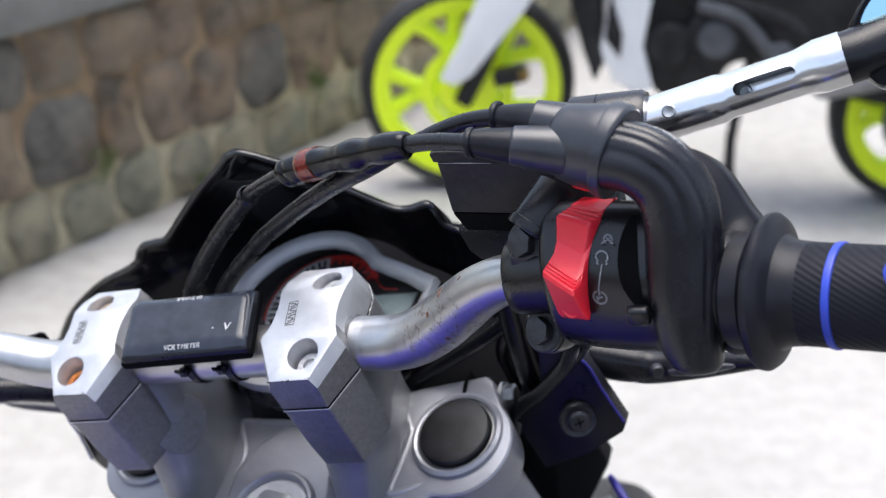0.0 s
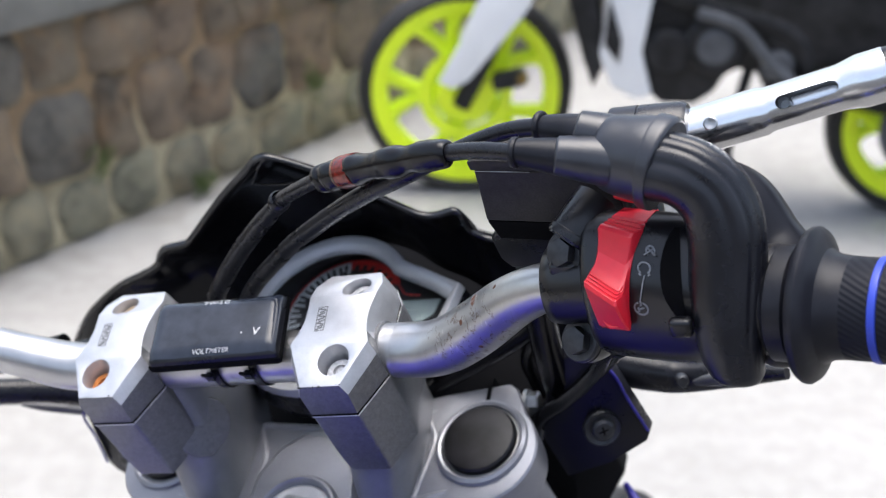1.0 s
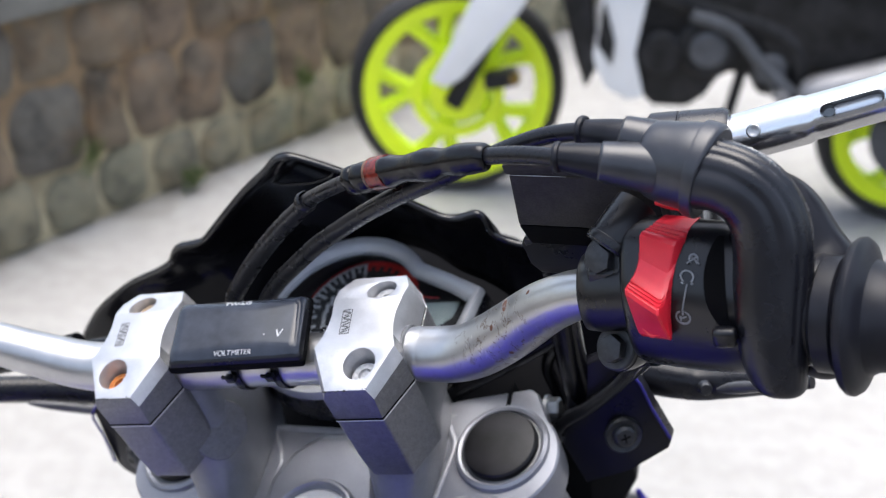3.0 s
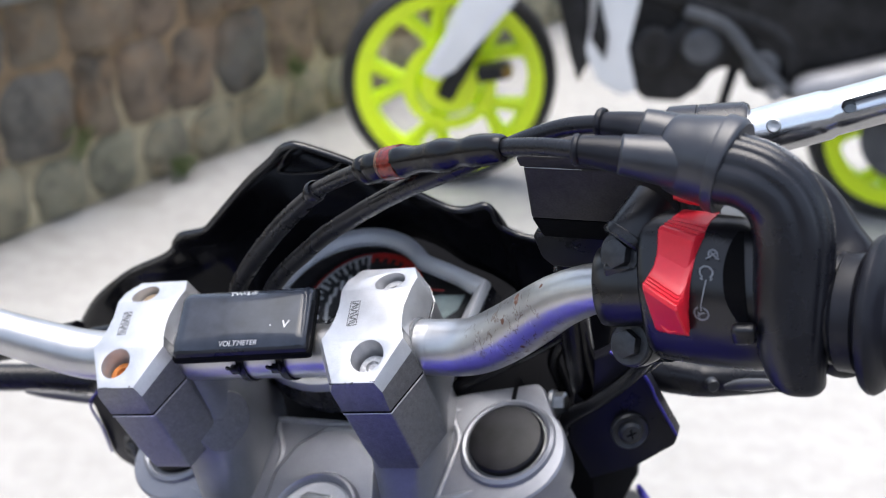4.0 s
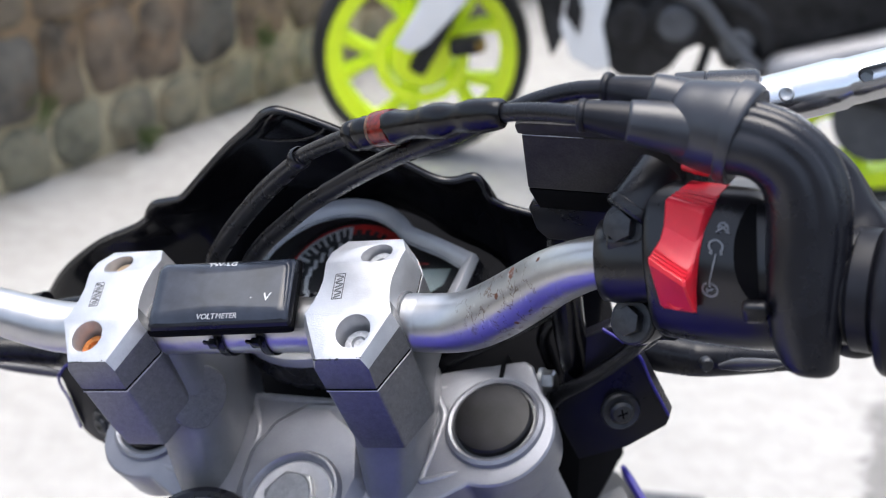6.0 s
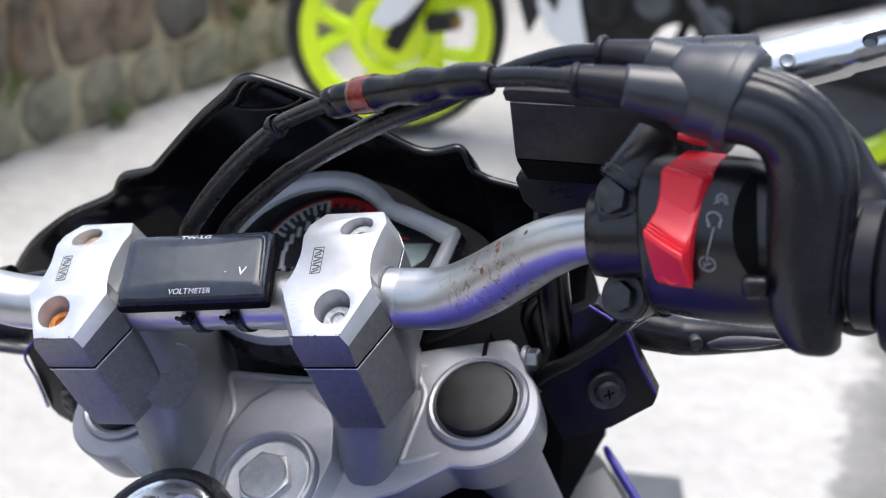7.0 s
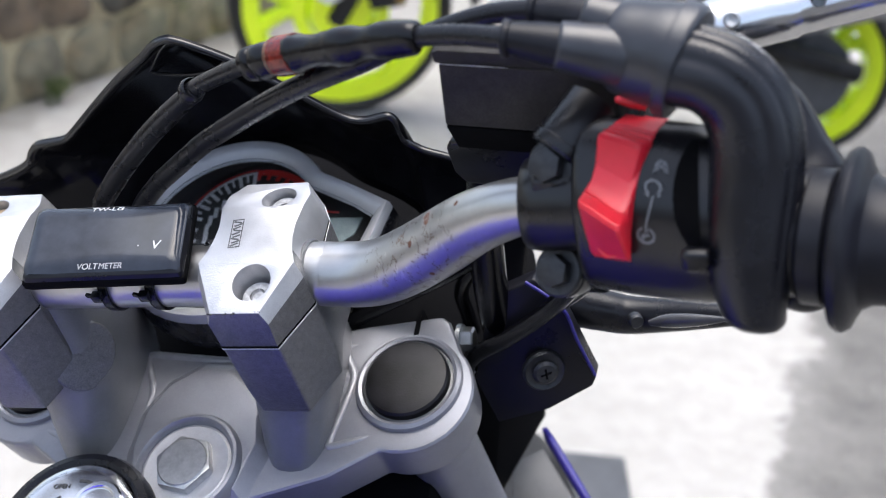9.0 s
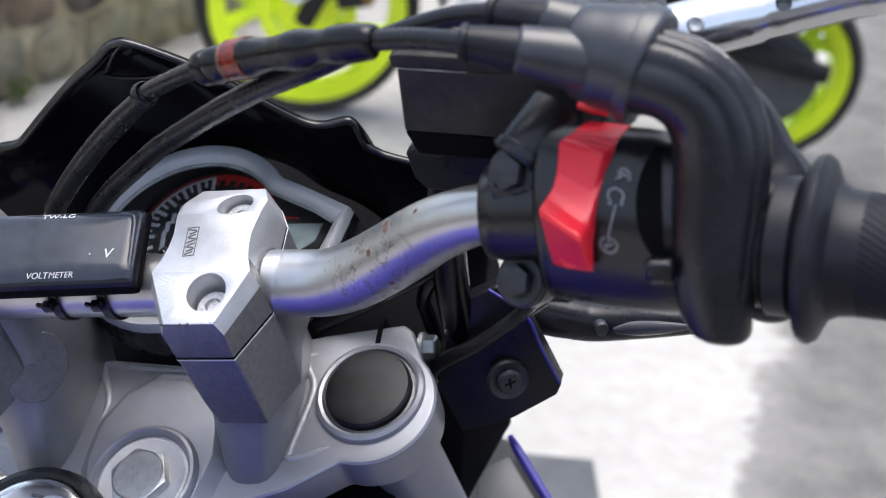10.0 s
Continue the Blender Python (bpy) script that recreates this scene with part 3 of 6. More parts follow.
    oval = lambda cu, cv, a, b, n: [(cu + a * math.copysign(abs(math.cos(t)) ** 0.7, math.cos(t)), cv + b * math.copysign(abs(math.sin(t)) ** 0.7, math.sin(t)), n) for t in [2 * math.pi * i / 32 for i in range(32)]]  # noqa: E731
    s = 1 if c > 0 else -1
    p = c - s * 9
    lean = 8 if s > 0 else 0
    rings = [oval(p, 8, 22, 27, -24), oval(p, 5, 23, 33, -68), oval(p - lean * 0.5, 1, 21, 40, -92), oval(p + s - lean, -3, 19, 46, -112), oval(p + s - lean, -5, 18, 49, -122), oval(p + s - lean, -4, 15, 44, -134)]
    part("riser_post", loft(B(), rings), M_POST, bike, "grey cast post of the riser", angle=60)


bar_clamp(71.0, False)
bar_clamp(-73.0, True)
# rounded ear of the cast post, under the tube
bm = prism(B(), [(17.5 * math.cos(t) * (1.12 if math.sin(t) > 0 else 1.0), 18 * math.sin(t)) for t in [2 * math.pi * i / 28 for i in range(28)]], (-49, -17, -62), (0.80, -0.45, 0.35), -14, 4.5, ref=(0, 0.5, 1), bevel=1.4, seg=3, sharp=40)
part("post_ear", bm, M_RISER, bike, "rounded grey ear of the cast post", angle=60)

# voltmeter strapped on the bar between the clamps
volt = thing("voltmeter", HEAD, "small glossy black voltmeter tied on the handlebar between clamps", "voltmeter")
VX, VY, VN = Vector((0.978, 0.135, -0.157)), Vector((-0.128, 0.990, 0.058)), Vector((0.164, -0.037, 0.986))
vo = Vector((-1.6, -2.4, 0.5))
vq = lambda a, b, n: vo + VX * a + VY * b + VN * n  # noqa: E731
half = [(-38.2, -20.8), (38.2, -20.8), (38.2, 20.8), (-38.2, 20.8)]
grow2 = lambda pts, g: [(a * g, b * g) for a, b in pts]  # noqa: E731
body = part("body", loft(B(), [[vq(a, b, 1.5) for a, b in grow2(half, 0.93)], [vq(a, b, 4.5) for a, b in half], [vq(a, b, 9) for a, b in half]], bevel=1.2, seg=3), M_INNER, volt)
face_ring = lambda a, b, n, cut: [vq(sx * (a - (cut if k else 0)), sy * (b - (0 if k else cut)), n) for sx, sy, k in ((-1, -1, 0), (-1, -1, 1), (1, -1, 1), (1, -1, 0), (1, 1, 0), (1, 1, 1), (-1, 1, 1), (-1, 1, 0))]  # noqa: E731
part("cover", loft(B(), [face_ring(37.6, 20.3, 9.2, 1.5), face_ring(37.0, 19.6, 11.4, 1.5), face_ring(36.2, 18.2, 12.6, 2.0)], caps=False, bevel=0.4), M_PLASTIC, volt, "black rim of the cover")
# pillowed screen: its long edges bow inwards
pane_v, pane_f, pn, pm = [], [], 24, 16
for j in range(pm + 1):
    for i in range(pn + 1):
        a, b = -1 + 2 * i / pn, -1 + 2 * j / pm
        drop = 3.4 * max(0.0, (abs(b) - (0.66 + 0.12 * a * a)) / 0.34) ** 1.3 + 2.2 * max(0.0, (abs(a) - 0.94) / 0.06) ** 1.5
        pane_v.append(vq(36.4 * a, 18.4 * b, 15.4 - drop))
pane_f = [(j * (pn + 1) + i, j * (pn + 1) + i + 1, (j + 1) * (pn + 1) + i + 1, (j + 1) * (pn + 1) + i) for j in range(pm) for i in range(pn)]
part("screen", merge(B(), pane_v, pane_f), M_VOLT, volt, "smoked glossy front cover", angle=50)
part("lettering", writing("VOLT", 3.9, vq(-6.6, -16.0, 13.95), VX, VY * 5.8 + VN * 3.2, 0.12, 0.28), M_MARK, volt, "white word on the cover")
part("lettering", writing("METER", 3.7, vq(4.2, -16.0, 13.95), VX, VY * 5.8 + VN * 3.2, 0.05, 0.28), M_MARK, volt, "white word on the cover")
part("letter", writing("V", 6.8, vq(24.3, -6.6, 15.5), VX, VY, 0.15, 0.15), M_MARK, volt, "white unit letter")
part("lettering", writing("TW-LG", 4.9, vq(-2, 16.0, 14.0), VX, VY * 5.8 - VN * 3.0, 0.1, 0.0), M_MARK, volt, "white type mark")
part("lamp_dot", lathe(B(), [(0.4, 0), (0.4, 0.2), (0, 0.3)], vq(16.4, -6.4, 15.4), VN, 10), M_MARK, volt)
for a in (-9.0, 16.0):
    bm = B()
    ring = [(math.cos(t), math.sin(t)) for t in [2 * math.pi * i / 36 for i in range(37)]]
    loft(bm, [[(a - 2.2, -3 + y * 15.8, -17 + z * 15.8), (a + 2.2, -3 + y * 15.8, -17 + z * 15.8), (a + 2.2, -3 + y * 14.2, -17 + z * 14.2), (a - 2.2, -3 + y * 14.2, -17 + z * 14.2)] for y, z in ring], caps=False)
    box(bm, (a - 1.5, -19.4, -9.5), (5.0, 4.0, 4.6), bevel=0.7)
    box(bm, (a - 5.2, -19.2, -9.0), (4.5, 1.6, 2.2), ref=(1, -0.2, 0.2), bevel=0.3)
    part("zip_tie", bm, M_PLASTIC, volt, "black plastic zip tie")
bm = B()
tube(bm, [vq(38, -8, 0), vq(43, -4, -1), vq(45, 4, -4), vq(44, 13, -14)], 2.4, 12, 5)
for i in range(4):
    lathe(bm, [(2.9, 0), (3.2, 1), (2.9, 2)], vq(41 + i * 0.9, -6 + 3.5 * i, -0.5 - i * 0.8), (0.35, 0.9, -0.2), 12)
part("lead", bm, M_RUBBER, volt, "black ribbed lead")

# top fork clamp, fork caps, stem nut
def tree_poly():
    right = [(40, 17), (60, 26), (66, 33), (80, 36), (120, 42), (125, 38)]
    right += [(109 + 35 * math.cos(radians(a)), 35 * math.sin(radians(a)) - 5) for a in range(45, -106, -10)]
    right += [(75, -54.5), (51, -63), (25, -72)]
    left = [(2 * MID - a, b) for a, b in right[::-1]]
    return right + left


poly = tree_poly()
low_poly = [(MID + (a - MID) * 0.985, b * 0.96) for a, b in poly]
bm = B()
loft(bm, [[(a, b, -146) for a, b in low_poly], [(a, b, -118) for a, b in poly]], bevel=3.0, seg=3, sharp=35)
tree = part("triple_clamp", bm, M_CAST, bike, "grey cast alloy top fork clamp")


def fork_top(s, off):
    c = s * 108.8 + off
    bm = B()
    lathe(bm, [(29.0, -119), (28.2, -115.5), (26.2, -114.2), (24.6, -115.0), (23.8, -119)], (c, 0, 0), (0, 0, 1), 48)
    part("cap_rim", bm, M_CAST, tree, "cast rim round the fork cap")
    bm = B()
    lathe(bm, [(23.8, -119), (23.8, -116.6), (22.6, -116.2), (22.4, -119)], (c, 0, 0), (0, 0, 1), 48)
    part("fork_ring", bm, M_RISER, tree, "bright ring of the fork tube")
    bm = B()
    lathe(bm, [(22.2, -119), (22.2, -113), (21.2, -111.8), (18, -111.2), (9, -110.9), (0, -110.8)], (c, 0, 0), (0, 0, 1), 48)
    part("fork_cap", bm, M_CAPRUB, tree, "black rubber fork cap")
    # pinch slot and its bolt
    bm = B()
    box(bm, (c - s * 1.5, 34.5, -130), (2.6, 23, 25.4), bevel=0)
    part("pinch_slot", bm, M_INNER, tree, "dark pinch slot")
    bm = B()
    lathe(bm, [(6.5, 0), (6.5, 6), (5.4, 7), (0, 7)], (c + s * 20, 35, -130), (s, 0, 0), 6)
    lathe(bm, [(8, -2), (8, 0.5), (0, 0.5)], (c + s * 20, 35, -130), (s, 0, 0), 20)
    part("pinch_bolt", bm, M_STEEL, tree, "zinc pinch bolt")
    # raised seam framing the hollow beside the cap
    bm = B()
    ridge = [(-26, 25.0), (-37, 23), (-39, 20), (-35.5, 13), (-31.5, 5), (-31.5, -4), (-34.5, -22), (-36.5, -34), (-35, -37), (-20, -32.5), (-10.5, -28)]
    tube(bm, [(c + s * a, b, -119.4) for a, b in ridge], [0.4, 2.0] + [2.6] * 7 + [2.0, 0.4], 16, 5)
    part("seam", bm, M_SEAM, tree, "cast ridge with its highlight put into the colour")
    # fork tube down to the axle
    bm = B()
    lathe(bm, [(0, 0), (20.5, 0), (20.5, -330), (24, -335), (26, -345), (26, -600), (20, -690), (0, -690)], (c, 0, -118), (0, 0, 1), 32)
    part("fork_leg", bm, M_CAST, bike, "grey fork leg")


both(fork_top)
# raised pad round the stem, with a stepped collar
pad = [(-24, -5), (-9, 5), (8, 4), (30, -12), (36, -40), (30, -66), (-28, -66), (-34, -44), (-33, -22)]
swell = lambda g, n: [(1 + (a - 1) * g, -36 + (b + 36) * g, n) for a, b in pad]  # noqa: E731
part("stem_pad", loft(B(), [swell(1.22, -119), swell(1.16, -117.6), swell(0.98, -111.0)], bevel=0.8, seg=2, sharp=12), M_CAST, tree, "raised cast pad round the stem", angle=30)
bm = B()
lathe(bm, [(31, -119), (30, -109.5), (28.6, -107.2), (27.0, -106.8), (25.8, -108), (25.2, -110), (25.2, -119)], (1.0, -54.5, 0), (0, 0, 1), 48)
part("stem_boss", bm, M_CAST, tree, "cast boss round the stem nut")
bm = B()
lathe(bm, [(0, -119), (24.4, -119), (24.4, -110.8), (23.0, -110.0), (18, -110.5), (0, -110.6)], (1.0, -54.5, 0), (0, 0, 1), 40)
part("washer", bm, M_CAP, tree, "bright steel washer")
bm = B()
hexa = circle(16.5, 6, 0.35)
prism(bm, hexa, (1.0, -54.5, -115.5), (0, 0, 1), 0, 10, bevel=1.6, seg=2)
lathe(bm, [(13.5, 0), (13.5, 10.0), (12.8, 10.6), (0, 10.7)], (1.0, -54.5, -115.5), (0, 0, 1), 28)
part("stem_nut", bm, M_STEEL, tree, "bright steel stem nut")
# seams of the hollow before the stem
bm = B()
tube(bm, [(-42, -32, -119.8), (-38, -12, -119.8), (-39, -2, -119.8), (-47, 14, -119.8), (-46, 17.5, -119.8), (-36, 17, -119.8), (-4, 14.5, -119.8), (35, 14.5, -119.8)], [0.4, 2.2, 2.8, 2.8, 2.8, 2.8, 2.6, 0.4], 16, 5)
part("seam", bm, M_SEAM, tree, "cast ridge with its highlight put into the colour")

# ignition lock
ig = Vector((-47, -96, -100))
bm = B()
lathe(bm, [(43.5, -46), (43.5, -4), (42, 0), (38.6, 1.2), (36.2, -0.5), (35.6, -4), (0, -4)], ig, (0, 0, 1), 48)
lock = part("ignition_lock", bm, M_PLASTIC, bike, "black ignition lock with a chrome face")
bm = B()
lathe(bm, [(35.4, -4), (35.4, 0.5), (33.5, 2.0), (29, 2.8), (15, 3.0), (14, 1.5), (0, 1.5)], ig, (0, 0, 1), 48)
part("lock_face", bm, M_CHROME, lock, "chrome lock face")
part("lettering", writing("OPEN", 3.7, ig + Vector((-10, 21.6, 3.2)), (1, 0.06, 0), (0, 1, 0), 0.1), M_DARKMARK, lock, "black engraved word")
bm = B()
for a0, a1, r in ((68, 92, 25), (118, 170, 18)):
    ring = [radians(a0 + (a1 - a0) * i / 12) for i in range(13)]
    loft(bm, [[ig + Vector((math.cos(t) * q, math.sin(t) * q, h)) for q, h in ((r - 0.7, 3.0), (r + 0.7, 3.0), (r + 0.7, 3.3), (r - 0.7, 3.3))] for t in ring])
part("arc_mark", bm, M_DARKMARK, lock)
bm = B()
kc = ig + Vector((13, 11, 0))
lathe(bm, [(14.5, 1.4), (14.5, 3.6), (13.6, 4.4), (11.6, 4.4), (11.0, 3.4), (9.6, 2.6), (0, 2.6)], kc, (0, 0, 1), 36)
part("key_barrel", bm, M_CHROME, lock, "bright raised ring of the key barrel")
bm = B()
box(bm, kc + Vector((0, 0, 2.8)), (13, 3.4, 0.6), ref=(1, 0.25, 0), bevel=0.2)
part("key_slot", bm, M_DARKMARK, lock, "dark key slot")

# instrument cluster: round counter with a wedge-shaped screen
def gauge_poly(g):
    arc = [(-4 + (59 + g) * math.cos(radians(a)), 80 + (59 + g) * math.sin(radians(a))) for a in range(35, 300, 8)]
    wedge = [(40 + g * 0.3, 38 - g), (70 + g, 48 - g), (82.5 + g, 66), (87.5 + g, 91 + g * 0.6), (68, 102 + g)]
    return arc + wedge


GT, DN = -83.0, -100.0                     # heights of the bezel and of the sunken dial
DX, DY = 0.0, 91.8                         # middle of the dial
floor_poly = [(a + 4.5, b + 10) for a, b in gauge_poly(-9.5)]
bm = B()
loft(bm, [[(a, b, DN - 14) for a, b in gauge_poly(2)], [(a, b, DN - 1.0) for a, b in gauge_poly(5)]], bevel=1.5)
cluster = part("dash_unit", bm, M_PLASTIC, bike, "instrument cluster with round rev counter and screen")
bm = B()
loft(bm, [[(a, b, GT - 20) for a, b in gauge_poly(5.2)], [(a, b, GT - 5) for a, b in gauge_poly(3.6)]], caps=False)
part("skirt", bm, M_PLASTIC, cluster, "black skirt below the bezel")
bm = B()
rings = [[(a, b, GT + h) for a, b in gauge_poly(g)] for g, h in ((3.5, -5), (3, 0.0), (2.2, 1.6), (0.6, 1.4), (-4.0, -1.4), (-7.5, -5.5))]
loft(bm, rings, caps=False)
part("bezel", bm, M_BEZEL, cluster, "silver bezel")
bm = B()
loft(bm, [[(a, b, GT - 5.4) for a, b in gauge_poly(-7.4)], [(a, b, DN) for a, b in floor_poly]], caps=False)
part("inner_wall", bm, M_DIAL, cluster, "dark inner wall of the dial")
bm = B()
loft(bm, [[(a, b, DN - 0.5) for a, b in floor_poly], [(a, b, DN) for a, b in floor_poly]])
part("dial_plate", bm, M_DIAL, cluster, "black dial plate")


def arc_band(bm, r0, r1, a0, a1, n, step=12):
    ring = [radians(a0 + (a1 - a0) * i / step) for i in range(step + 1)]
    return loft(bm, [[(DX + math.cos(t) * q, DY + math.sin(t) * q, n + h) for q, h in ((r0, 0), (r1, 0), (r1, 0.3), (r0, 0.3))] for t in ring])


bm = B()
for k, a in enumerate(range(98, 240, 7)):
    t = radians(a)
    long, wide = (8.0, 2.2) if k % 2 == 0 else (5.0, 1.5)
    p0, p1 = (Vector((DX + q * math.cos(t), DY + q * math.sin(t), DN + 0.4)) for q in (39.6, 39.6 - long))
    box(bm, (p0 + p1) / 2, (long, wide, 0.3), ref=p1 - p0, bevel=0)
for a in range(98, 230, 14):
    t = radians(a)
    box(bm, (DX + 26 * math.cos(t), DY + 26 * math.sin(t), DN + 0.4), (2.6, 7.5, 0.3), ref=(1, 0.1, 0), bevel=0)
arc_band(bm, 40.0, 41.2, 96, 236, DN + 0.3, 40)
part("tick_marks", bm, M_TICK, cluster, "pale tick marks")
bm = B()
arc_band(bm, 38.4, 42.4, 28, 96, DN + 0.35, 20)
for a in range(34, 96, 10):
    t = radians(a)
    box(bm, (DX + 36.8 * math.cos(t), DY + 36.8 * math.sin(t), DN + 0.5), (4.0, 2.4, 0.3), ref=(math.cos(t), math.sin(t), 0), bevel=0)
arc_band(bm, 42.2, 43.0, 96, 190, DN + 0.3, 30)
tube(bm, [(DX + 36.5, DY + 18, DN + 0.5), (40, 105, DN + 0.5), (44, 101.5, DN + 0.5), (54, 100, DN + 0.5)], 0.55, 8, 4)
part("red_zone", bm, M_DIALRED, cluster, "red zone of the rev counter")
bm = B()
lcd = [(22, 72), (52, 72), (67, 84), (69.5, 95.5), (27, 96.5)]
loft(bm, [[(a, b, DN + 0.2) for a, b in lcd], [(a, b, DN + 0.8) for a, b in lcd]])
part("screen", bm, M_LCD, cluster, "pale grey-green screen")
lens = part("lens", loft(B(), [[(a, b, GT - 4.2) for a, b in gauge_poly(-6.6)], [(a, b, GT - 3.4) for a, b in gauge_poly(-6.6)]]), M_GLASS, cluster, "clear lens")
lens.visible_shadow = False

# headlight cowl: black shell whose rim stands up behind the instruments
RIM = [(-273, -153), (-239, -119), (-214, -97), (-187, -79.5), (-165, -67.6), (-146, -61), (-133, -56), (-124, -50.5), (-117, -42), (-110, -37.2), (-99.5, -35.6), (-90, -34.1), (-81.5, -28.6), (-59.5, -10.9), (-34.5, 8.4),
       (-14.5, 21.6), (-4.4, 29.6), (2.8, 32.4), (8.3, 32), (20, 25), (36.5, 12.6), (49, -0.6), (62, -14), (73, -25.5), (81.6, -32.1), (90, -33.5), (98, -31.7), (102.6, -31.3), (105, -35.8), (105.5, -49), (111, -56), (118.5, -59.5), (150, -68), (160, -82), (163, -112)]
inner = [(-150, 60, -165), (-140, 62, -150), (-110, 70, -135), (-92, 84, -118), (-84, 92, -110), (-78, 100, -106), (-72, 112, -104), (-55, 132, -102), (-25, 146, -101), (0, 149, -101), (20, 148, -101), (42, 138, -101),
         (62, 124, -102), (82, 114, -103), (92, 108, -104), (100, 102, -106), (108, 92, -112), (120, 82, -122), (136, 70, -140), (150, 60, -160)]
rim_line = spline([(u, 106 - 0.18 * max(0.0, u - 112), n) for u, n in RIM], 3)
base = spline(inner, 6)
base = [base[round(i * (len(base) - 1) / (len(rim_line) - 1))] for i in range(len(rim_line))]


def shell(i, f):
    return rim_line[i].lerp(base[i], f) + Vector((0, 1, 0.1)) * 11 * math.sin(math.pi * f)


bm = loft(B(), [[shell(i, k / 12) for i in range(len(rim_line))] for k in range(13)], caps=False, closed=False)
cowl = part("headlight_cowl", bm, M_GLOSS, bike, "gloss black headlight cowl with a stepped rim", angle=60)
sol = cowl.modifiers.new("thickness", "SOLIDIFY")
sol.thickness, sol.offset = 0.0030, 1.0
part("cowl_rim", tube(B(), [p + Vector((0, 1.0, -0.6)) for p in rim_line], 1.7, 10, 1), M_RIM, cowl, "thin rounded rim that catches the sky")
# ridge added along the highlight of the moulded tall corner of the cowl
corner = [(3, 29), (12, 27), (25, 15), (22, 6), (6, -1), (-12, 0), (-20, 4), (-13, 13), (-5, 22)]
at = lambda u, n, g: Vector((3 + (u - 3) * g, 107.5 + (34 - (14 + (n - 14) * g)) * 0.26, 14 + (n - 14) * g))  # noqa: E731
ridge = [at(p.x, p.y, 1.0) for p in spline([(*q, 0) for q in corner + corner[:1]], 4)]
part("corner_highlight", tube(B(), ridge, 1.0, 10, 1), M_RIM, cowl, "raised line tracing the highlight of the moulded corner")
# black tray and inner panels below the instruments
bm = B()
tray = [(-165, 40, -158), (-60, 26, -158), (60, 26, -158), (150, 34, -158), (172, 52, -158), (150, 120, -158), (90, 190, -158), (-90, 190, -158), (-160, 120, -158)]
loft(bm, [[(x, y, z - 8) for x, y, z in tray], tray], bevel=2.0)
part("inner_tray", bm, M_INNER, bike, "black plastic tray under the instruments")
# closed nose of the cowl with the lamp, away from the rider
bm = B()
oval = lambda cu, cn, a, b, v: [(cu + a * math.cos(t), v, cn + b * math.sin(t)) for t in [2 * math.pi * i / 28 for i in range(28)]]  # noqa: E731
loft(bm, [oval(-10, -205, 110, 50, 100), oval(-6, -200, 115, 60, 150), oval(-4, -200, 100, 60, 190), oval(-2, -200, 85, 52, 206)])
part("lamp_shell", bm, M_INNER, bike, "black lamp shell", angle=60)

# ---- right hand controls: switch housing, throttle elbow, cables, brake reservoir, mirror, grip ----
GA = Vector((121, -26, 5)).normalized()    # the grip's axis
bar_at = lambda u: Vector((204, -14, 41)) + GA * ((u - 204) / GA.x)  # noqa: E731


def around(u, phi, r, dv=2.0, dn=6.0):
    """A point round the bar: phi degrees from straight back, turning upwards."""
    p = bar_at(u) + Vector((0, dv, dn))
    a = radians(phi)
    return p + (Vector((0, -1, 0)) * math.cos(a) + Vector((0, 0, 1)) * math.sin(a)) * r


def barrel(sections, seg=40, sag=0.0, **kw):
    """Rings round the bar: (u, radius, dv, dn); sag lets the underside hang lower."""
    drop = lambda a: sag * max(0.0, math.cos(radians(a + 62))) ** 2  # noqa: E731
    return loft(B(), [[around(u, 360 * i / seg, r + drop(360 * i / seg), dv, dn) for i in range(seg)] for u, r, dv, dn in sections], **kw)


# brake pump clamp round the bar, with two bolts
clamp_ring = part("pump_clamp", barrel([(205.5, 16.0, 0, 0), (206.5, 17.6, 0, 0), (212, 18.4, 0, 1), (224, 18.4, 1, 3), (230, 18.0, 1, 4)], sag=0.0), M_HOUSING, bike, "glossy black brake pump clamp", angle=50)
TOCAM = Vector((-0.30, -0.56, 0.77)).normalized()


def hex_bolt(p, axis, r, name, parent, m):
    bm = B()
    lathe(bm, [(r * 1.52, -1.5), (r * 1.52, 0.9), (r * 1.40, 1.7), (r * 0.9, 1.8), (0, 1.8)], p, axis, 28)
    prism(bm, circle(r, 6, 0.2), p, axis, 1, r * 0.75 + 1.5, bevel=0.9, seg=2)
    return part(name, bm, m, parent, "blackened hexagon bolt")


SB1, SB2 = Vector((219, -17.8, 67.3)), Vector((216, -36.4, 26.5))
for p, down in ((SB1, 26), (SB2, 20)):
    bm = B()
    lathe(bm, [(9.0, -down), (10.6, -12), (10.8, -6.4), (10.0, -5.4), (0, -5.4)], p, TOCAM, 28)
    part("bolt_boss", bm, M_HOUSING, clamp_ring, "round boss under the bolt")
    hex_bolt(p - TOCAM * 4.6, TOCAM, 6.8, "bolt", clamp_ring, M_BLACKBOLT)
bm = B()
box(bm, (219, -22, 46), (15, 10, 34), axis=(0.06, 0.25, 0.97), ref=(1, 0, 0), bevel=2.5, seg=3)
part("clamp_web", bm, M_HOUSING, clamp_ring, "flat web between the bolts")
web_n = Vector((0.06, -0.95, 0.25)).normalized()
web_up = (Vector((0.06, 0.25, 0.97)) - web_n * web_n.dot(Vector((0.06, 0.25, 0.97)))).normalized()
part("moulded_word", writing("UP", 6.4, Vector((219.0, -22, 51.5)) + web_n * 5.15, web_up.cross(web_n), web_up, 0.15), M_ETCH, clamp_ring, "faint moulded word")
bm = B()
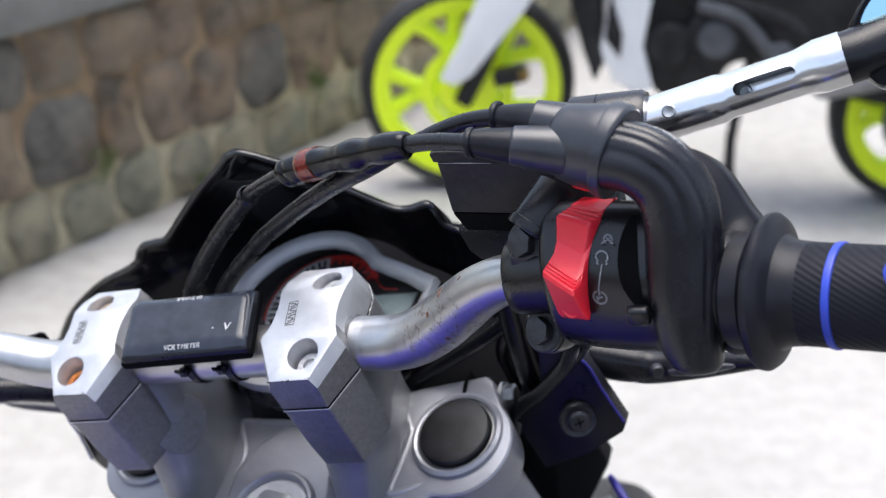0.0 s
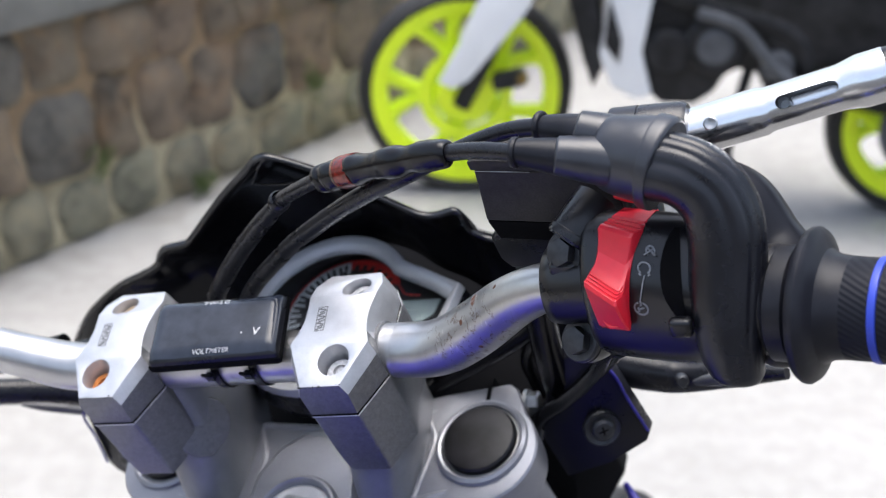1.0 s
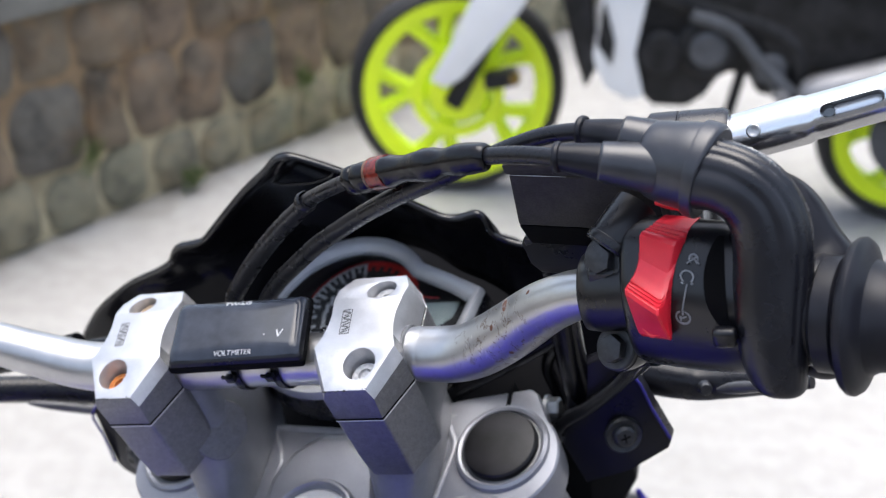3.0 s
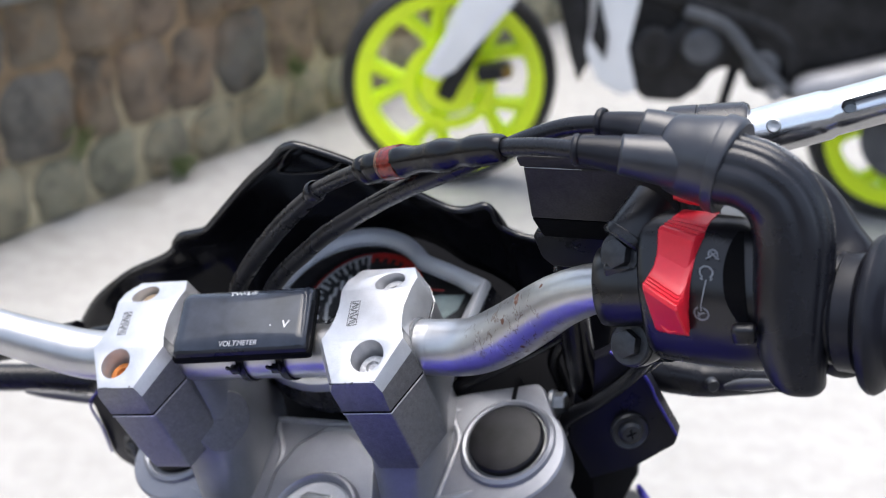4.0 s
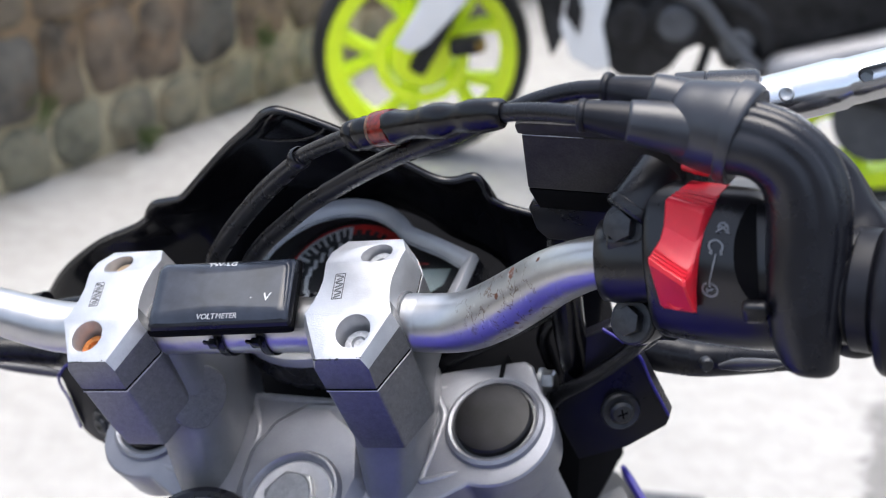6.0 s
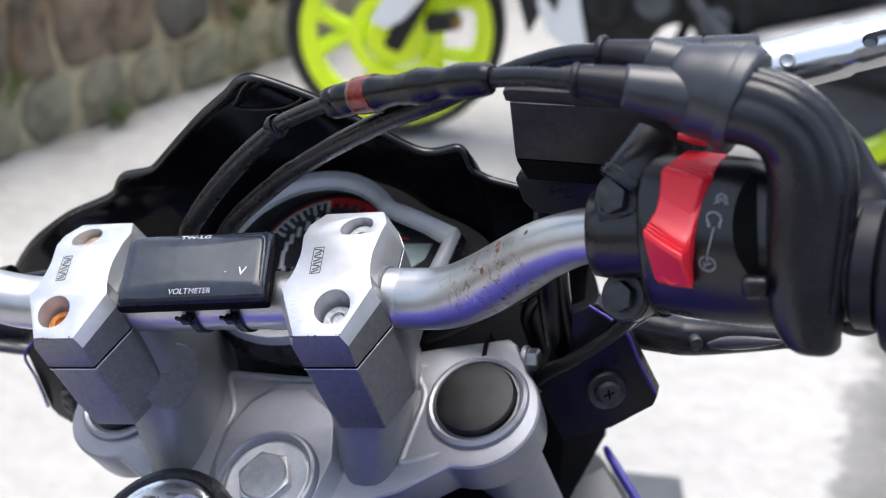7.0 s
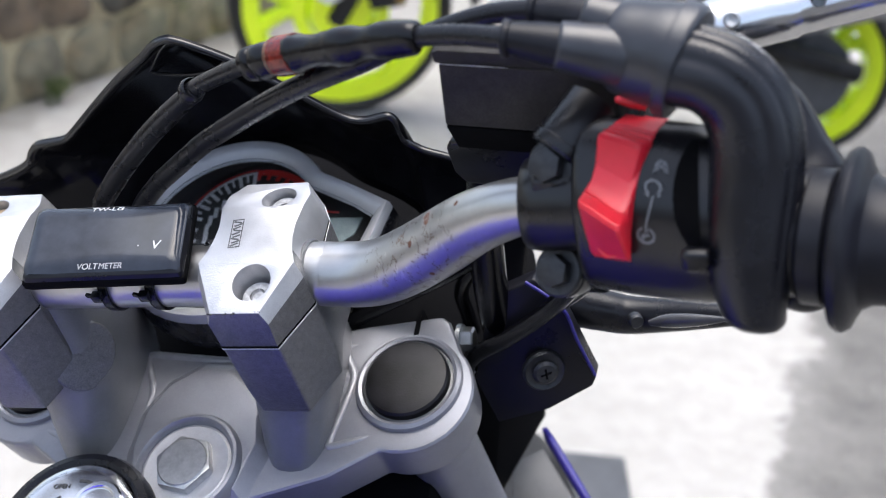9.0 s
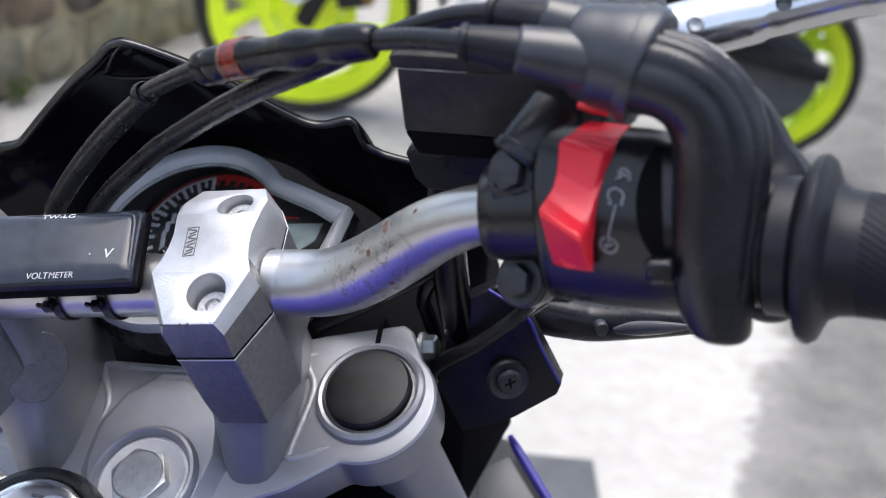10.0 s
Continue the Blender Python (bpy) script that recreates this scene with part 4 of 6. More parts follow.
box(bm, Vector((220, -22, 42.5)) + web_n * 5.1, (0.8, 0.4, 6.0), axis=web_up, ref=(1, 0, 0), bevel=0)
box(bm, Vector((220, -22, 39.2)) + web_n * 5.1, (5.0, 0.4, 0.8), axis=web_up, ref=(1, 0, 0), bevel=0)
part("moulded_mark", bm, M_ETCH, clamp_ring, "faint moulded arrow")
# pump body behind the upper bolt, up to the reservoir
bm = B()
tube(bm, [(221.2, -11.4, 66.1), (227.5, -3.7, 69.5), (234.7, 7.3, 72.4)], [10.6, 10.6, 10.2], 28, 5)
lathe(bm, [(10.4, -2.5), (11.2, -1.8), (11.4, 0), (11.2, 1.8), (10.4, 2.5)], (222.8, -9.5, 66.9), (6.3, 7.7, 3.4), 28)
part("pump_body", bm, M_HOUSING, bike, "black brake pump body")

# switch housing
def skin(phi):
    """Radius of the switch housing: it bulges at its top and hangs lower beneath."""
    up, down = max(0.0, math.cos(radians(phi - 125))), max(0.0, math.cos(radians(phi + 62)))
    return 23.0 + 8.8 * up ** 6 + 13.5 * down ** 2


bm = loft(B(), [[around(u, 7.5 * i, skin(7.5 * i) * k) for i in range(48)] for u, k in ((229, 0.90), (230.5, 0.96), (233, 0.985), (250, 1.0), (264, 1.0), (270, 0.995), (275, 0.985), (280, 0.96), (284, 0.92), (286.5, 0.84), (287.5, 0.7))])
housing = part("switch_housing", bm, M_HOUSING, bike, "black engine switch housing with a red rocker", angle=50)
part("throttle_drum", barrel([(270, 19, 1, 3), (283, 18, 1, 3), (300, 17, 1, 2)], seg=36, sag=0.0), M_PLASTIC, housing, "black throttle drum")
# dark sheet laid on the skin beside the housing's end, for the starter hollow
hollow = lambda phi: 265.5 + 8.0 * abs((phi - 58) / 50.0) ** 2.4  # noqa: E731
bm = loft(B(), [[around(hollow(phi) + (275.5 - hollow(phi)) * k / 6, phi, skin(phi) * (0.988 if k == 0 else 1.004)) for k in range(7)] for phi in range(10, 107, 4)], closed=False, caps=False)
part("thumb_patch", bm, M_INNER, housing, "dull black sheet for the hollow beside the starter button", angle=60)
bm = B()
box(bm, around(274, 14, 29.0), (10, 9, 6), axis=around(274, 17, 31) - around(274, 17, 30), ref=GA, bevel=3.4, seg=4)
part("starter_lever", bm, M_HOUSING, housing, "rounded end of the starter button")
# red rocker: a grooved top facet, a sharp crest, a concave face and a second crest
def ridged(a, b, teeth, depth, lo, hi):
    """Stations from a to b with saw teeth between the fractions lo and hi."""
    out = [(a, b, lo, 0.0)]
    for i in range(teeth):
        f, w = lo + (hi - lo) * i / teeth, (hi - lo) / teeth
        out += [(a, b, f + w * 0.30, depth * 0.15), (a, b, f + w * 0.52, -depth), (a, b, f + w * 0.80, -depth * 0.6)]
    return out + [(a, b, hi, 0.0)]


# keys: edge beside the clamp, edge beside the signs, foot beside the signs
RK = [tuple(Vector(p) for p in k) for k in (
    ((247.9, 2.5, 66.0), (262.6, -2.5, 68.5), (263.2, -2.5, 73.0)),
    ((247.9, -0.2, 73.2), (263.6, -6.0, 75.8), (263.6, -5.0, 75.0)),
    ((247.4, -1.4, 74.4), (263.5, -7.6, 77.0), (263.3, -6.8, 75.8)),
    ((240.6, -15.2, 80.8), (255.7, -21.8, 80.0), (258.9, -19.6, 76.8)),
    ((239.9, -16.8, 80.6), (255.0, -23.8, 79.5), (258.1, -20.9, 76.2)),
    ((239.4, -19.6, 77.2), (253.4, -27.0, 75.8), (256.6, -24.0, 74.9)),
    ((238.6, -23.8, 73.4), (251.4, -32.0, 71.6), (255.2, -26.9, 73.2)),
    ((237.2, -28.6, 71.0), (250.0, -38.2, 69.4), (253.9, -31.6, 71.0)),
    ((235.6, -32.0, 70.4), (249.2, -42.2, 68.8), (253.2, -34.3, 69.2)),
    ((233.1, -37.4, 69.9), (248.0, -49.0, 68.6), (252.0, -40.0, 64.0)),
    ((233.0, -38.9, 68.6), (248.0, -50.6, 67.2), (251.8, -41.0, 62.6)),
    ((234.0, -42.6, 60.4), (248.8, -51.6, 60.6), (250.8, -44.0, 57.5)),
    ((235.4, -46.8, 51.0), (250.0, -52.2, 53.6), (250.3, -50.0, 53.0)),
    ((236.0, -46.4, 48.6), (250.0, -51.2, 51.0), (250.2, -49.5, 50.6)))]
stations = [(0, 1, 0.0, 0.0), (1, 2, 0.0, 0.0), (2, 3, 0.0, 0.0)] + ridged(2, 3, 3, 0.85, 0.42, 0.93) + [(3, 4, 0.0, 0.0), (4, 5, 0.0, 0.0), (5, 6, 0.0, 0.0), (6, 7, 0.0, 0.0), (7, 8, 0.0, 0.0), (8, 9, 0.0, 0.0)]
stations += ridged(8, 9, 3, 0.6, 0.15, 0.92) + [(9, 10, 0.0, 0.0), (10, 11, 0.0, 0.0), (11, 12, 0.0, 0.0), (12, 13, 0.0, 0.0), (12, 13, 1.0, 0.0)]
rings = []
for i, k, f, dent in stations:
    le, ri, fo = (RK[i][m].lerp(RK[k][m], f) for m in range(3))
    core = bar_at((le.x + ri.x) / 2) + Vector((0, 2, 6))
    out = ((le + ri) / 2 - core).normalized()
    le, ri = le + out * dent, ri + out * dent
    across = (ri - le).normalized()
    deep = lambda p, d: p + (bar_at(p.x) + Vector((0, 2, 6)) - p).normalized() * d  # noqa: E731
    rings.append([deep(le, 14), deep(fo, 9), fo, ri.lerp(fo, 0.5) + across * 0.35, ri.lerp(fo, 0.10) + across * 0.1, ri - across * 0.7, (le + ri) / 2 + out * 0.1, le + across * 0.7, deep(le, 0.8), deep(le, 7)])
rocker = part("stop_switch", loft(B(), rings), M_RED, housing, "bright red ridged engine stop rocker switch", angle=17)
bm = tube(B(), [(238.6, -47.4, 54.4), (241.8, -49.2, 52.0), (245.6, -50.6, 53.8)], [0.3, 0.9, 0.3], 10, 4)
part("rocker_notch", bm, M_RED, rocker, "small moulded crescent")
bm = B()
tube(bm, [(245, 2, 79), (250.5, 0.5, 79), (256, -1, 77)], [1.2, 2.2, 1.2], 14, 3)
part("starter_edge", bm, M_RED, housing, "red edge of the starter button")


# printed signs beside the rocker: ring with cross, open ring, line, ring with arrow
def sign(phi, u, r, gap, strokes):
    bm = B()
    q = lambda x, y, h: around(u + x, phi + y / 25.0 * 57.3, skin(phi + y / 25.0 * 57.3) + h)  # noqa: E731
    ring = [radians(gap[0] + (gap[1] - gap[0]) * i / 24) for i in range(25)]
    loft(bm, [[q(math.cos(t) * k, math.sin(t) * k, h) for k, h in ((r - 0.36, 0), (r + 0.36, 0), (r + 0.36, 0.4), (r - 0.36, 0.4))] for t in ring])
    for (ax, ay), (bx, by) in strokes:
        a, b = q(ax, ay, 0.25), q(bx, by, 0.25)
        box(bm, (a + b) / 2, ((b - a).length, 0.7, 0.5), axis=q(ax, ay, 1) - q(ax, ay, 0), ref=b - a, bevel=0)
    return part("sign", bm, M_GREYMARK, housing, "grey printed sign")


sign(84, 262.6, 1.9, (-60, 240), [((-2.7, -2.3), (2.7, 2.3)), ((-2.3, 2.2), (2.5, -2.4))])
sign(66, 259.6, 2.7, (-55, 235), [((-2.6, -2.6), (-1.6, -3.4)), ((2.6, -2.6), (1.6, -3.4))])
sign(22, 256.2, 3.0, (-250, 70), [((0, 1.2), (0.4, 3.2)), ((-1.4, -0.6), (1.4, 0.4)), ((-1.2, 0.6), (-1.2, -1.8))])
bm = B()
loft(bm, [[around(256.2 + 3.4 * t - 0.3, 29 + 29.5 * t, skin(29 + 29.5 * t) + h) for h in (0, 0.45)] + [around(256.2 + 3.4 * t + 0.3, 29 + 29.5 * t, skin(29 + 29.5 * t) + h) for h in (0.45, 0)] for t in [i / 10 for i in range(11)]])
part("sign_line", bm, M_GREYMARK, housing)

# throttle elbow: ribbed black shell that carries both cables round to the drum
EL_IN = [(265, -17.6, 94.7), (274.5, -19.9, 93.6), (279.5, -23.5, 87.5), (279.6, -31, 77), (277.6, -39.5, 66), (277, -47.5, 54), (277.6, -54.5, 41.5), (280, -58, 33.5)]
EL_OUT = [(278.9, 3.9, 112.1), (294.1, -1.5, 107.5), (304.8, -7.2, 97.1), (310.6, -16.1, 83.2), (310, -27.5, 67.3), (307.1, -41, 52), (304.5, -52.5, 38), (303, -57.5, 30)]
e_in, e_out = spline(EL_IN, 7), spline(EL_OUT, 7)
rings = []
for i, (p, q) in enumerate(zip(e_in, e_out)):
    j, k = max(i - 1, 0), min(i + 1, len(e_in) - 1)
    mid, along = (p + q) / 2, (e_in[k] + e_out[k] - e_in[j] - e_out[j]).normalized()
    wide = (q - p).normalized()
    deep = along.cross(wide)
    deep = (deep if deep.z > deep.y else -deep).normalized()
    f = i / (len(e_in) - 1)
    fade = min(1.0, max(0.0, (1.0 - f) / 0.35))
    ring = []
    for m in range(96):
        t = 2 * math.pi * m / 96
        ang = (math.degrees(t) + 180) % 360 - 180
        dip = sum(math.exp(-((ang - g) / 3.6) ** 2) for g in (38, 63, 88))
        c, d = math.cos(t), math.sin(t)
        c, d = math.copysign(abs(c) ** 0.82, c), math.copysign(abs(d) ** 0.82, d)
        kk = 1 - 0.055 * dip * fade
        ring.append(mid + wide * c * (q - p).length / 2 * kk + deep * d * 15.5 * kk)
    rings.append(ring)
foot = sum(rings[-1], Vector()) / 96
low_end = Vector((0.2, -0.30, -0.93))
for g, drop in ((0.95, 2.6), (0.84, 4.4), (0.5, 5.6), (0.1, 6.0)):
    rings.append([foot + (v - foot) * g + low_end * drop for v in rings[len(e_in) - 1]])
elbow = part("throttle_elbow", loft(B(), rings), M_DUSTRUB, bike, "ribbed satin black throttle cable elbow", angle=70)
# flat shell behind it, towards the grip
bm = B()
lathe(bm, [(0, 0), (19, 0), (22.6, 2.5), (24, 6), (24, 9.5), (22.6, 12), (19, 13.2), (0, 13.2)], bar_at(302) + Vector((0, 2.5, -1)), GA, 56)
tube(bm, [(287.5, 4, 77), (296.5, 2, 65), (303.5, -8, 52), (309, -18, 44), (311, -31, 35), (309, -40, 24), (308, -42, 17), (308, -42, 13)], [13, 16, 17.5, 19, 19, 16, 9, 3], 40, 6)
part("drum_cover", bm, M_BRACKET, elbow, "smooth black drum cover", angle=40)
# rubber sleeve over the elbow's mouth and the two boots
oct_ = lambda a: 1 + 0.06 * abs(math.sin(a)) ** 4  # noqa: E731
bm = tube(B(), [(248.2, 2.6, 106), (249, 2.4, 106), (252, 1.4, 105.8), (259, -0.9, 105), (268, -3.6, 104.2), (274, -6, 103)], [11.5, 14.2, 15.6, 16.6, 17.6, 17], seg=40, res=4, flat=0.95, ref=(0, -0.7, 0.7), shape=oct_)
part("sleeve", bm, M_SLEEVE, elbow, "smooth greyish rubber sleeve", angle=50)
bm = tube(B(), [(267.5, -3.6, 104.2), (268.4, -3.9, 104), (271, -4.8, 103.6), (273.6, -5.8, 103.1), (274.5, -6.2, 102.9)], [17.6, 19.0, 19.2, 19.0, 17.4], seg=40, res=3, flat=0.95, ref=(0, -0.7, 0.7), shape=oct_)
part("sleeve_band", bm, M_SLEEVE, elbow, "raised band of the sleeve", angle=40)
for mid, end, ra in (((230.3, -5.8, 116), (252, -5, 107.5), 8.6), ((237.4, 8.6, 115.6), (254, 6, 108), 8.8)):
    m1, m2 = Vector(mid), Vector(end)
    bm = tube(B(), [m1, m1.lerp(m2, 0.04), m1.lerp(m2, 0.12), m1.lerp(m2, 0.6), m2], [ra - 1.6, ra - 0.3, ra, ra + 1.4, ra + 2.2], seg=28, res=3)
    part("sleeve_branch", bm, M_SLEEVE, elbow, "greyish branch of the rubber sleeve", angle=50)
for ring, mid in (((213.4, -5, 120.4), (236, -5.6, 113.4)), ((220.8, 13.6, 114.6), (243, 7.8, 112.8))):
    m1, m2 = Vector(ring), Vector(mid)
    bm = tube(B(), [m1, m1.lerp(m2, 0.15), m1.lerp(m2, 0.5), m1.lerp(m2, 0.8), m2], [5.4, 6.0, 7.2, 7.9, 8.0], seg=28, res=3)
    part("cable_boot", bm, M_RUBBER, elbow, "black rubber cable boot")
for p, ax in (((213.8, -5.4, 120.1), (1, -0.1, -0.1)), ((220.6, 13.9, 115), (1, -0.25, 0))):
    part("boot_ring", lathe(B(), [(5.4, -1.6), (6.4, -1.2), (6.8, 0), (6.4, 1.2), (5.4, 1.6)], p, ax, 28), M_RUBBER, elbow)

# cables: one taped and sleeved, one bare, both going down before the cowl
c1 = [(216, -6, 120), (196, 2, 116.5), (176, 9, 111), (144, 16.1, 103), (110, 25.8, 91), (90, 31, 83), (70, 36.5, 72), (50, 42.1, 59), (30, 45, 42), (12, 47.2, 27), (-6, 48, 11), (-22.7, 47.8, -5), (-38, 46, -22), (-50, 44, -50), (-58, 46, -90), (-60, 52, -130)]
part("throttle_cable", tube(B(), c1, 3.9, 16, 6), M_PLASTIC, bike, "black throttle cable with shiny jacket")
bm = tube(B(), [(55, 40.7, 62.3), (30, 45, 42), (12, 47.2, 27), (-6, 48, 11), (-22.7, 47.8, -5), (-38, 46, -22), (-50, 44, -50)], [4.3, 5.3, 5.3, 5.3, 5.3, 5.3, 5.3], 18, 6)
part("cable_sleeve", bm, M_PLASTIC, bike, "black outer cable sleeve")
part("sleeve_collar", lathe(B(), [(4.4, -3.0), (5.6, -2.2), (6.0, 0), (5.6, 2.2), (5.0, 3.0)], (51, 41.8, 59.7), (20, -2.9, 17), 24), M_PLASTIC, bike, "small collar at the end of the cable sleeve")
random.seed(4)
tp = [(177, 8.8, 111.2), (174, 9.4, 110.7), (160, 12.6, 107.4), (144, 16.1, 103), (128, 20.6, 97.6), (114, 24.7, 92.4), (101, 27.9, 87.5), (96, 29.3, 85.5), (90, 31, 83)]
line = spline(tp, 5)
radii = [4.1 + 3.0 * math.sin(min(1.0, i / 8) * 1.57) if i < 8 else 7.2 + 0.5 * math.sin(i * 0.9) + random.uniform(-0.45, 0.45) for i in range(len(line))]
radii[-3:] = [7.0, 6.0, 5.0]
bm = tube(B(), line, radii, 24, 2, shape=lambda a: 1 + 0.05 * math.sin(3 * a + 1) + 0.02 * math.sin(7 * a))
wrap = part("tape_wrap", bm, M_TAPE, bike, "lumpy black insulating tape wrapped round the cable", angle=60)
bm = tube(B(), [(119, 23.3, 94.1), (114.5, 24.6, 92.5), (109.5, 25.9, 90.8)], [8.2, 8.35, 8.2], 24, 3)
part("red_tape", bm, M_REDTAPE, wrap, "glossy red-brown tape band")
bm = tube(B(), [(109.7, 25.9, 90.9), (107.9, 26.4, 90.2)], [8.3, 8.1], 24, 2)
part("tape_edge", bm, M_CLEARTAPE, wrap, "ragged clear tape edge")
c2 = [(222, 13.5, 115), (205, 17, 112), (188, 18.5, 107), (166, 19, 99), (145, 18.4, 91.6), (118, 23, 78), (93, 28.1, 63), (68, 33.5, 46), (46, 38.1, 30.4), (24, 41, 13), (2, 43, -5), (-16, 43, -24), (-32, 43, -55), (-42, 46, -95), (-46, 54, -135)]
part("throttle_cable", tube(B(), c2, [4.0] * 4 + [4.9] * 11, 16, 6), M_PLASTIC, bike, "black throttle cable with shiny jacket")

# brake fluid reservoir
bm = B()
bt, bl = [(170.5, 31.5), (250, 18), (254, 34), (174.5, 47.5)], [(164.5, 30.6), (246, 17), (250, 32), (169, 45.6)]
loft(bm, [[(a, b, 40) for a, b in bl], [(a, b, 75) for a, b in bt]], bevel=1.6, seg=3, sharp=12)
res = part("fluid_reservoir", bm, M_DUSTY, bike, "dusty black brake fluid reservoir", angle=40)
grow = lambda pts, g: [(213 + (a - 213) * g, 28 + (b - 28) * g) for a, b in pts]  # noqa: E731
bm = B()
loft(bm, [[(a, b, 26) for a, b in grow(bl, 0.95)], [(a, b, 39.8) for a, b in grow(bl, 0.995)]], bevel=1.0)
part("neck", bm, M_INNER, res, "black lower half of the reservoir")
bm = B()
bb = [(163, 34), (240, 20), (244, 34), (168, 48)]
loft(bm, [[(a - 2, b, 27) for a, b in grow(bb, 0.97)], [(a - 4, b, 22) for a, b in bb], [(a - 4, b, 6) for a, b in bb], [(a - 2, b, -2) for a, b in grow(bb, 0.96)]], bevel=2.5, seg=3)
part("reservoir_base", bm, M_HOUSING, res, "dull black base of the reservoir")
bm = B()
loft(bm, [[(a, b, 75.4) for a, b in grow(bt, 1.035)], [(a, b, 81) for a, b in grow(bt, 1.035)], [(a, b, 82.4) for a, b in grow(bt, 0.96)]], bevel=0.8, sharp=20)
part("lid", bm, M_DUSTY, res, "black reservoir lid")
part("worn_line", tube(B(), [(171.0, 31.2, 75.2), (184, 28.9, 75.3), (200, 26.2, 75.2)], [0.15, 0.3, 0.1], 8, 3), M_DULL, res, "pale worn line under the lid")

# mirror: black clamp, polished arm with a slot and a step, black head with blue glass
AX = Vector((76, 14, 5)).normalized()      # along the arm
a0 = Vector((283, 42, 74))
AY = Vector((-0.12, 0.62, -0.77))
AY = (AY - AX * AY.dot(AX)).normalized()
AZ = AX.cross(AY)
ap = lambda s, y, z: a0 + AX * s + AY * y + AZ * z  # noqa: E731
def arm_r(s):
    return 11.0 if s < 24 else 11.0 - 1.0 * min(1.0, (s - 24) / 2.5) if s < 58 else 10.0 + 1.8 * min(1.0, (s - 58) / 9)


def on_arm(s, deg):
    """Round the arm; 0 degrees faces the rider."""
    t = radians(deg)
    return ap(s, -arm_r(s) * math.cos(t), arm_r(s) * math.sin(t))


FACE = -AY
SS = [-14, -13.2, -8, 0, 8, 16, 23.9, 26.5, 29, 31.5, 34, 36.5, 39, 41.5, 44, 46.5, 49, 51.5, 54, 56.5, 59, 61.5, 64, 67, 72, 78]
DG = list(range(-50, 51, 10))
ring_deg = list(range(-50, 310, 10))
verts, faces = [], []


def patch(pts):
    k = len(verts)
    verts.extend(pts)
    faces.append(tuple(range(k, k + len(pts))))


s_in = [s for s in SS if 26.5 <= s <= 61.5]
for sa, sb in zip(SS, SS[1:]):
    for d in ring_deg:
        if not (sa >= 26.5 and sb <= 61.5 and d < 50):
            patch([on_arm(sa, d), on_arm(sb, d), on_arm(sb, d + 10), on_arm(sa, d + 10)])
# the slotted window: rings from its rim to the slot
border = [(s, -50) for s in s_in[:-1]] + [(61.5, d) for d in DG[:-1]] + [(s, 50) for s in s_in[:0:-1]] + [(26.5, d) for d in DG[:0:-1]]


def slot_point(s, d):
    """The nearest point of the slot's outline, in length and degrees."""
    x, y = s - 44.0, d * 0.195
    px = max(-10.0, min(10.0, x * 0.75))
    v = Vector((x - px, y)).normalized()
    return 44.0 + px + 3.5 * v.x, 3.5 * v.y / 0.195


slot = [slot_point(s, d) for s, d in border]
nb = len(border)
lerp2 = lambda p, q, f: (p[0] + (q[0] - p[0]) * f, p[1] + (q[1] - p[1]) * f)  # noqa: E731
for f0, f1 in ((0, 0.3), (0.3, 0.6), (0.6, 0.85), (0.85, 1.0)):
    for i in range(nb):
        k = (i + 1) % nb
        patch([on_arm(*lerp2(border[i], slot[i], f0)), on_arm(*lerp2(border[k], slot[k], f0)), on_arm(*lerp2(border[k], slot[k], f1)), on_arm(*lerp2(border[i], slot[i], f1))])
for i in range(nb):
    k = (i + 1) % nb
    p, q = on_arm(*slot[i]), on_arm(*slot[k])
    patch([p, q, q + AY * 15, p + AY * 15])
patch([on_arm(SS[0], d) for d in ring_deg])
arm = part("mirror_arm", merge(B(), verts, faces), M_CHROME, bike, "polished silver slotted mirror arm", angle=35)
# slot walls take a dark alloy: the shade inside is painted on
arm.data.materials.append(M_POST)
for f in arm.data.polygons:
    d = f.center / K - a0
    inside = (d - AX * d.dot(AX)).length < 8.2 and 20 < d.dot(AX) < 66
    f.material_index = 1 if inside else 0
bm = B()
lathe(bm, [(3.2, 9.0), (3.2, 11.4), (2.6, 12.0), (1.4, 11.8), (0, 11.2)], a0 + AX * 2, FACE, 24)
part("arm_pin", bm, M_STEEL, arm, "polished pin head")
bm = B()
lathe(bm, [(2.6, -7), (2.6, 6), (0, 6)], ap(34, 0, 0), AY, 18)
part("arm_screw", bm, M_STEEL, arm, "steel screws in the slot")
bm = lathe(B(), [(0, -14), (13.5, -14), (15.4, -12.5), (15.6, -0.4), (15.0, 0), (15.0, 0.6), (15.6, 1), (15.6, 20), (14.4, 22), (0, 22)], (252, 39, 75), (270 - 247, 0.6, -2), 40)
part("arm_clamp", bm, M_DUSTRUB, arm, "black mirror clamp")
bm = B()
tube(bm, [ap(-40, 6, 0), ap(-38, 0, -28), ap(-44, -6, -52)], [10, 9, 9], 18, 4)
part("arm_foot", bm, M_PLASTIC, arm, "black mirror foot")
# head
HN = Vector((0.109, -0.60, 0.90)).normalized()
hx, hy2, hz = axes(HN, AX)
if hy2.z + hy2.y < 0:
    hy2 = -hy2
tip = Vector((359, 61, 85)) - hy2 * 6 + hx * 1.5
shell_o = [(0, 0), (1.5, 10), (12, 22), (35, 36), (72, 42), (105, 32), (118, 6), (105, -15), (60, -20), (22, -20), (8.5, -18), (2.2, -9)]
glass_o = [(6, 4), (8, 12), (17, 21), (38, 31), (72, 36), (100, 27), (110, 7), (98, -5), (60, -8), (30, -7), (15, -4), (8, 0)]
